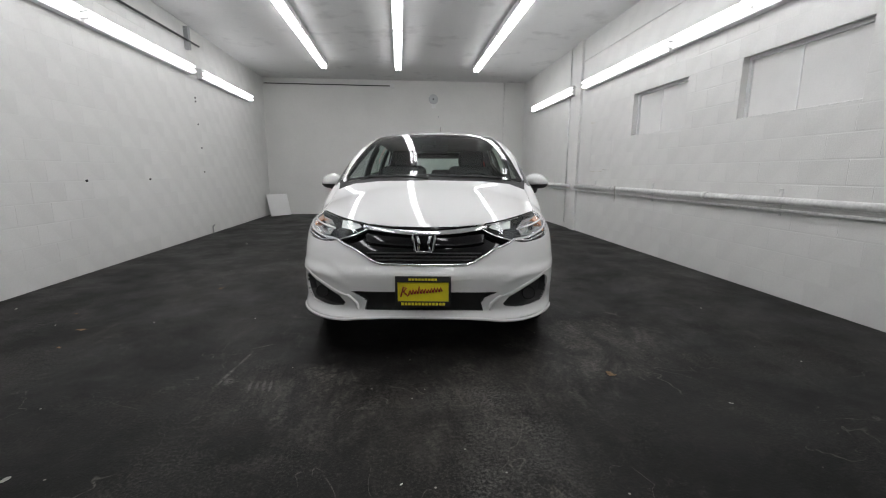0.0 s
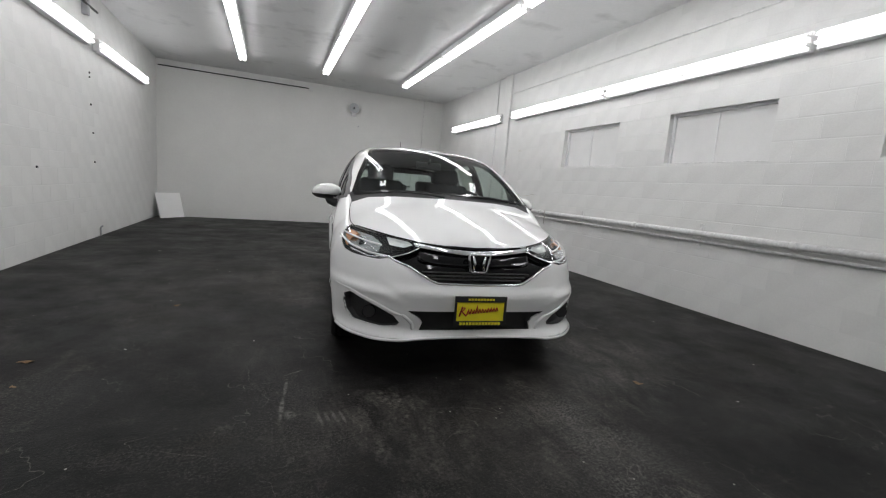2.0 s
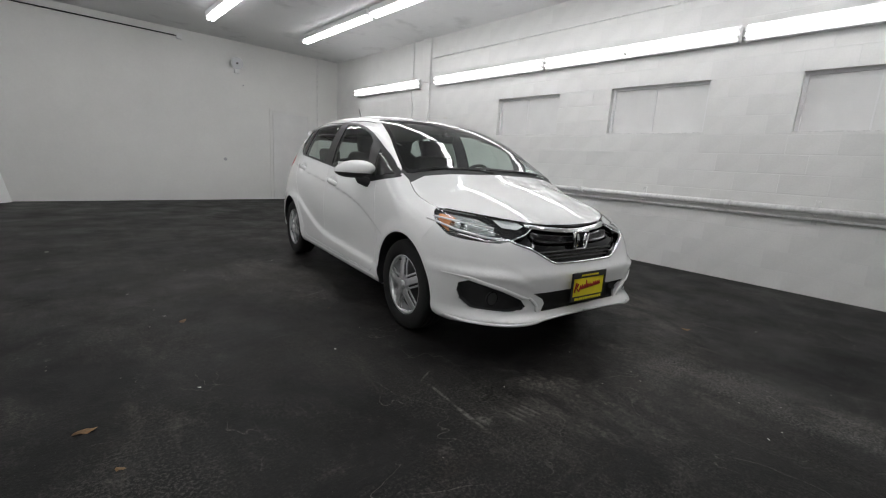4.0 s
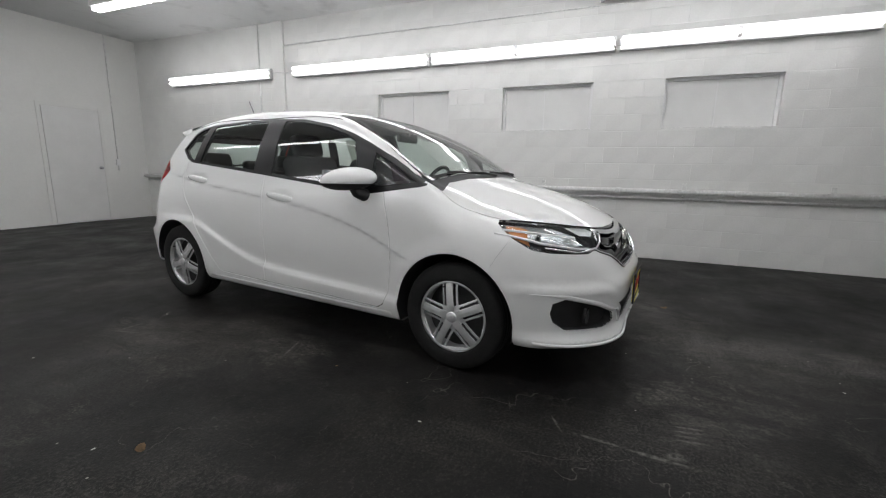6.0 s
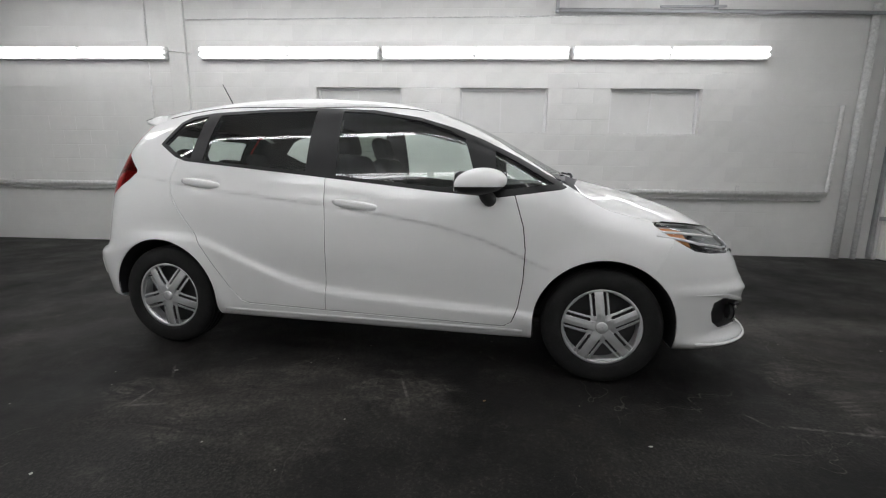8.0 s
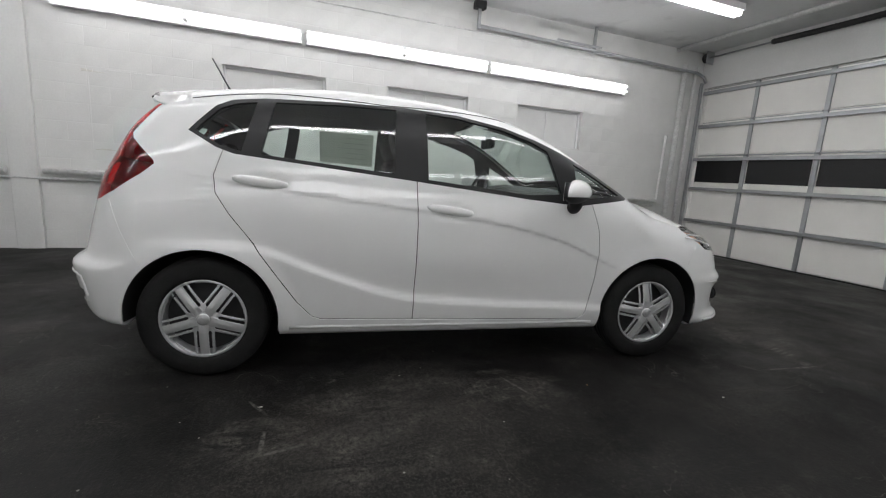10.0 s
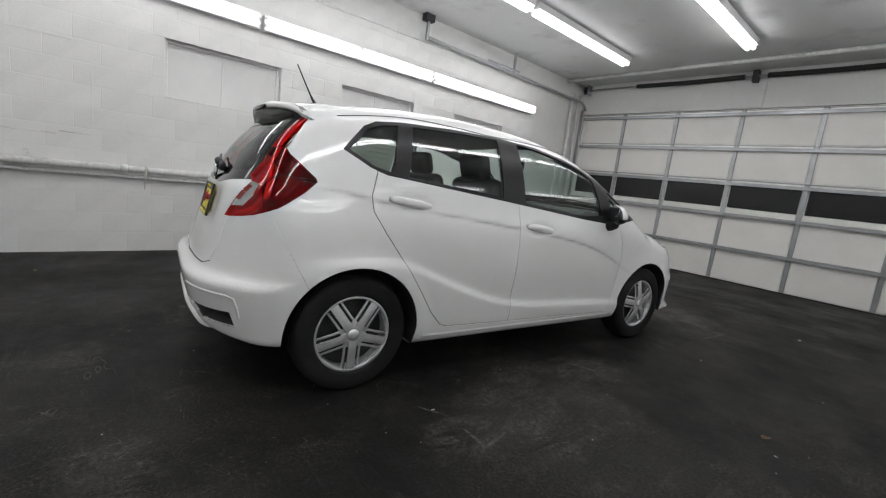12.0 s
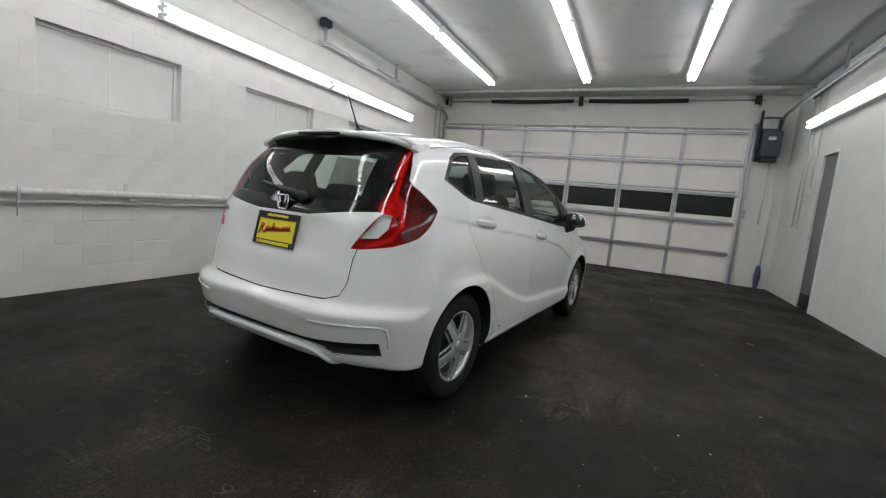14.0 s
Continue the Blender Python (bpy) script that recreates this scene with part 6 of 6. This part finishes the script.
for s in (-1, 1):
    x = s * 0.36
    st = cushion("front_seat", x - 0.25, x + 0.25, -0.47, 0.07, 0.44, 0.60, CLOTH, car, None, 0.06, "dark cloth front seat")
    cushion("backrest", -0.24, 0.24, -0.07, 0.07, 0, 0.645, CLOTH, st, pose(x, 0.07, 0.54, -17), 0.06)
    cushion("headrest", -0.135, 0.135, -0.05, 0.05, 0.635, 0.81, CLOTH, st, pose(x, 0.08, 0.54, -16), 0.045)
    for k in (-1, 1):
        part("headrest_post", tube([(x + k * 0.06, 0.235, 1.08), (x + k * 0.06, 0.26, 1.18)], 0.006, 8), CHROME, st)
rs = cushion("rear_seat", -0.62, 0.62, 0.72, 1.22, 0.42, 0.62, CLOTH, car, None, 0.06, "dark cloth rear bench")
for x0, x1 in ((-0.62, -0.02), (-0.01, 0.62)):
    cushion("backrest", x0, x1, -0.06, 0.06, 0, 0.50, CLOTH, rs, pose(0, 1.20, 0.56, -18), 0.05)
for x in (-0.36, 0.0, 0.36):
    cushion("headrest", -0.12, 0.12, -0.045, 0.045, 0.51, 0.66 if x else 0.60, CLOTH, rs, pose(x, 1.21, 0.56, -18), 0.04)
part("load_floor", box(-0.56, 0.56, 1.38, 1.74, 0.58, 0.61, bevel=0.01), TRIM_IN, car)
rm = part("rear_view_mirror", box(-0.12, 0.12, -0.42, -0.39, 1.275, 1.345, bevel=0.012), TRIM_IN, car, "dark rear view mirror")
part("mirror_stem", tube([(0, -0.42, 1.33), (0, -0.46, 1.365)], 0.012, 8), TRIM_IN, rm)
bm = bmesh.new()
pp = meet([(1.1, y, z) for y, z in ((0.37, 1.10), (0.80, 1.12), (0.80, 1.355), (0.37, 1.355))], (-1, 0, 0))
vs = [bm.verts.new((p[0] - 0.012, p[1], p[2])) for p in pp]
bm.faces.new(vs)
st = part("window_sticker", bm, PAPER, car, "large pale paper sheet behind the rear door glass")
for k in range(5):
    a = pp[3] * (1 - 0.15 - 0.16 * k) + pp[0] * (0.15 + 0.16 * k)
    b = pp[2] * (1 - 0.15 - 0.16 * k) + pp[1] * (0.15 + 0.16 * k)
    part("print_line", tube([a + (b - a) * 0.1 - np.array((0.013, 0, 0)), a + (b - a) * (0.5 + 0.08 * (k % 3)) - np.array((0.013, 0, 0))], 0.0025, 4), PRINT, st)
LITTER = [("leaf", -2.42, -1.44, 0.045), ("leaf", -1.89, -0.40, 0.04), ("scrap", -0.825, 0.97, 0.018), ("leaf", -2.34, -1.76, 0.022), ("leaf", 2.43, 2.53, 0.03),
          ("scrap", -1.62, 0.94, 0.014), ("scrap", -1.75, 1.05, 0.013), ("leaf", -1.0, -0.66, 0.016), ("scrap", 0.87, 1.62, 0.014), ("leaf", -1.55, -3.47, 0.02), ("scrap", -2.68, -1.32, 0.016),
          ("scrap", -1.965, -0.24, 0.016), ("scrap", -2.56, 2.27, 0.035), ("scrap", -1.61, -3.01, 0.04), ("leaf", 0.96, -2.44, 0.045), ("scrap", 1.395, -2.78, 0.016), ("scrap", 2.16, -2.39, 0.016),
          ("scrap", 2.27, -1.39, 0.018), ("scrap", -3.29, -0.89, 0.03), ("leaf", -2.72, -1.06, 0.02), ("scrap", -0.19, -3.17, 0.012), ("scrap", -1.29, -1.31, 0.016), ("scrap", -2.0, -1.33, 0.014), ("scrap", -2.1, 0.39, 0.013)]
# ---- small litter on the floor ----
def litter(kind, x, y, size, turn, seed):
    rng = random.Random(seed)
    bm = bmesh.new()
    n = 9 if kind == "leaf" else 6
    ring = []
    for i in range(n):
        a = 2 * math.pi * i / n
        r = size * (0.55 + 0.45 * rng.random()) * (1.0 if kind == "leaf" else 0.8)
        ring.append(bm.verts.new((r * math.cos(a), 0.55 * r * math.sin(a), 0.003 + 0.25 * size * rng.random() * (1 if kind == "leaf" else 0.5))))
    mid = bm.verts.new((0, 0, 0.004 + 0.1 * size))
    for i in range(n):
        bm.faces.new((ring[i], ring[(i + 1) % n], mid))
    geom = bmesh.ops.solidify(bm, geom=bm.faces[:], thickness=0.0012)
    ob = part("dry_leaf" if kind == "leaf" else "paper_scrap", bm, LEAF if kind == "leaf" else SCRAP)
    low = min(v.co.z for v in ob.data.vertices)
    ob.matrix_basis = pose(x, y, 0.0005 - low, 0, 0, turn)
    return tagged(ob, "curled brown dry leaf lying on the floor" if kind == "leaf" else "small pale scrap lying on the floor", "leaf" if kind == "leaf" else "scrap", "floor litter")


for k, (kind, x, y, size) in enumerate(LITTER):
    litter(kind, x, y, size, 47 * k, k)

for k, y in enumerate((-0.96, -1.33, -1.36)):
    ob = litter("scrap", XR + 0.045, y, 0.016 + 0.004 * k, 31 * k, 90 + k)
    ob.location.z += WZ[0] + 0.012
    tagged(ob, "small pale scrap lying on a window sill", "scrap", "sill litter")


# ---- the blocks of the two long walls, nearest stretch piece by piece ----
BLOCK_L, BLOCK_H, JOINT, UPRIGHT = 0.406, 0.2, 0.005, 0.0016


def block_mesh(bm, y0, y1, z0, z1, s, proud):
    """A block's face, chamfered, standing proud of the mortar; s: the way it faces."""
    c, d = 0.006, 0.0018
    a = [(0.0, y0, z0), (0.0, y1, z0), (0.0, y1, z1), (0.0, y0, z1)]
    b = [(s * proud, y0 + d, z0 + c), (s * proud, y1 - d, z0 + c), (s * proud, y1 - d, z1 - c), (s * proud, y0 + d, z1 - c)]
    va, vb = [bm.verts.new(p) for p in a], [bm.verts.new(p) for p in b]
    fs = [vb] + [[va[i], va[(i + 1) % 4], vb[(i + 1) % 4], vb[i]] for i in range(4)]
    for f in fs:
        bm.faces.new(f if s > 0 else f[::-1])


def lay_blocks(wall, x, s, holes, near):
    rng = random.Random(7 if s > 0 else 8)
    rest = bmesh.new()
    cache = {}
    made = 0
    for course in range(18):
        z0, z1 = course * BLOCK_H + JOINT / 2, min((course + 1) * BLOCK_H - JOINT / 2, H - 0.004)
        y = YG + (0.0 if course % 2 else -BLOCK_L / 2)
        while y < YF:
            spans = [(max(y + UPRIGHT / 2, YG + 0.002), min(y + BLOCK_L - UPRIGHT / 2, YF - 0.002))]
            for a, b, lo, hi in holes:
                if z1 > lo + 0.03 and z0 < hi - 0.03:
                    spans = [t for p, q in spans for t in ((p, min(q, a - 0.002)), (max(p, b + 0.002), q)) if t[1] - t[0] > 0.03]
            for p, q in spans:
                if q - p < 0.03:
                    continue
                shown = max(0.0, min(1.0, 0.45 + 1.1 * noise.noise(Vector(((p + q) * 0.35, z0 * 0.8, 3.0 * s)))))
                proud = round(0.0003 + 0.0009 * shown + 0.0005 * rng.random() ** 2, 4)
                if near[0] < (p + q) / 2 < near[1] and made < 300:
                    key = (round(q - p, 3), round(proud, 4))
                    if key not in cache:
                        bm = bmesh.new()
                        block_mesh(bm, -(q - p) / 2, (q - p) / 2, -(z1 - z0) / 2, (z1 - z0) / 2, s, key[1])
                        me = bpy.data.meshes.new("block")
                        bm.normal_update()
                        bm.to_mesh(me)
                        bm.free()
                        me.materials.append(BLOCK)
                        cache[key] = me
                    ob = new("block", cache[key])
                    ob.parent = wall
                    ob.location = (x, (p + q) / 2, (z0 + z1) / 2)
                    made += 1
                else:
                    block_mesh(rest, p, q, z0, z1, s, proud)
            y += BLOCK_L
    far = part("blocks", rest, BLOCK, wall)
    far.location = (x, 0, 0)
    tagged(far, "white painted concrete blocks", kind="stuff")


lay_blocks(wall_right, XR, -1, [(*w, *WZ) for w in WINDOWS] + [(3.36, 3.60, -1, 9)], (-4.3, 2.8))
lay_blocks(wall_left, XL, 1, [(DOORWAY[0] - 0.01, DOORWAY[1] + 0.01, -1, DOORWAY[3] + 0.02)], (-0.6, 6.4))
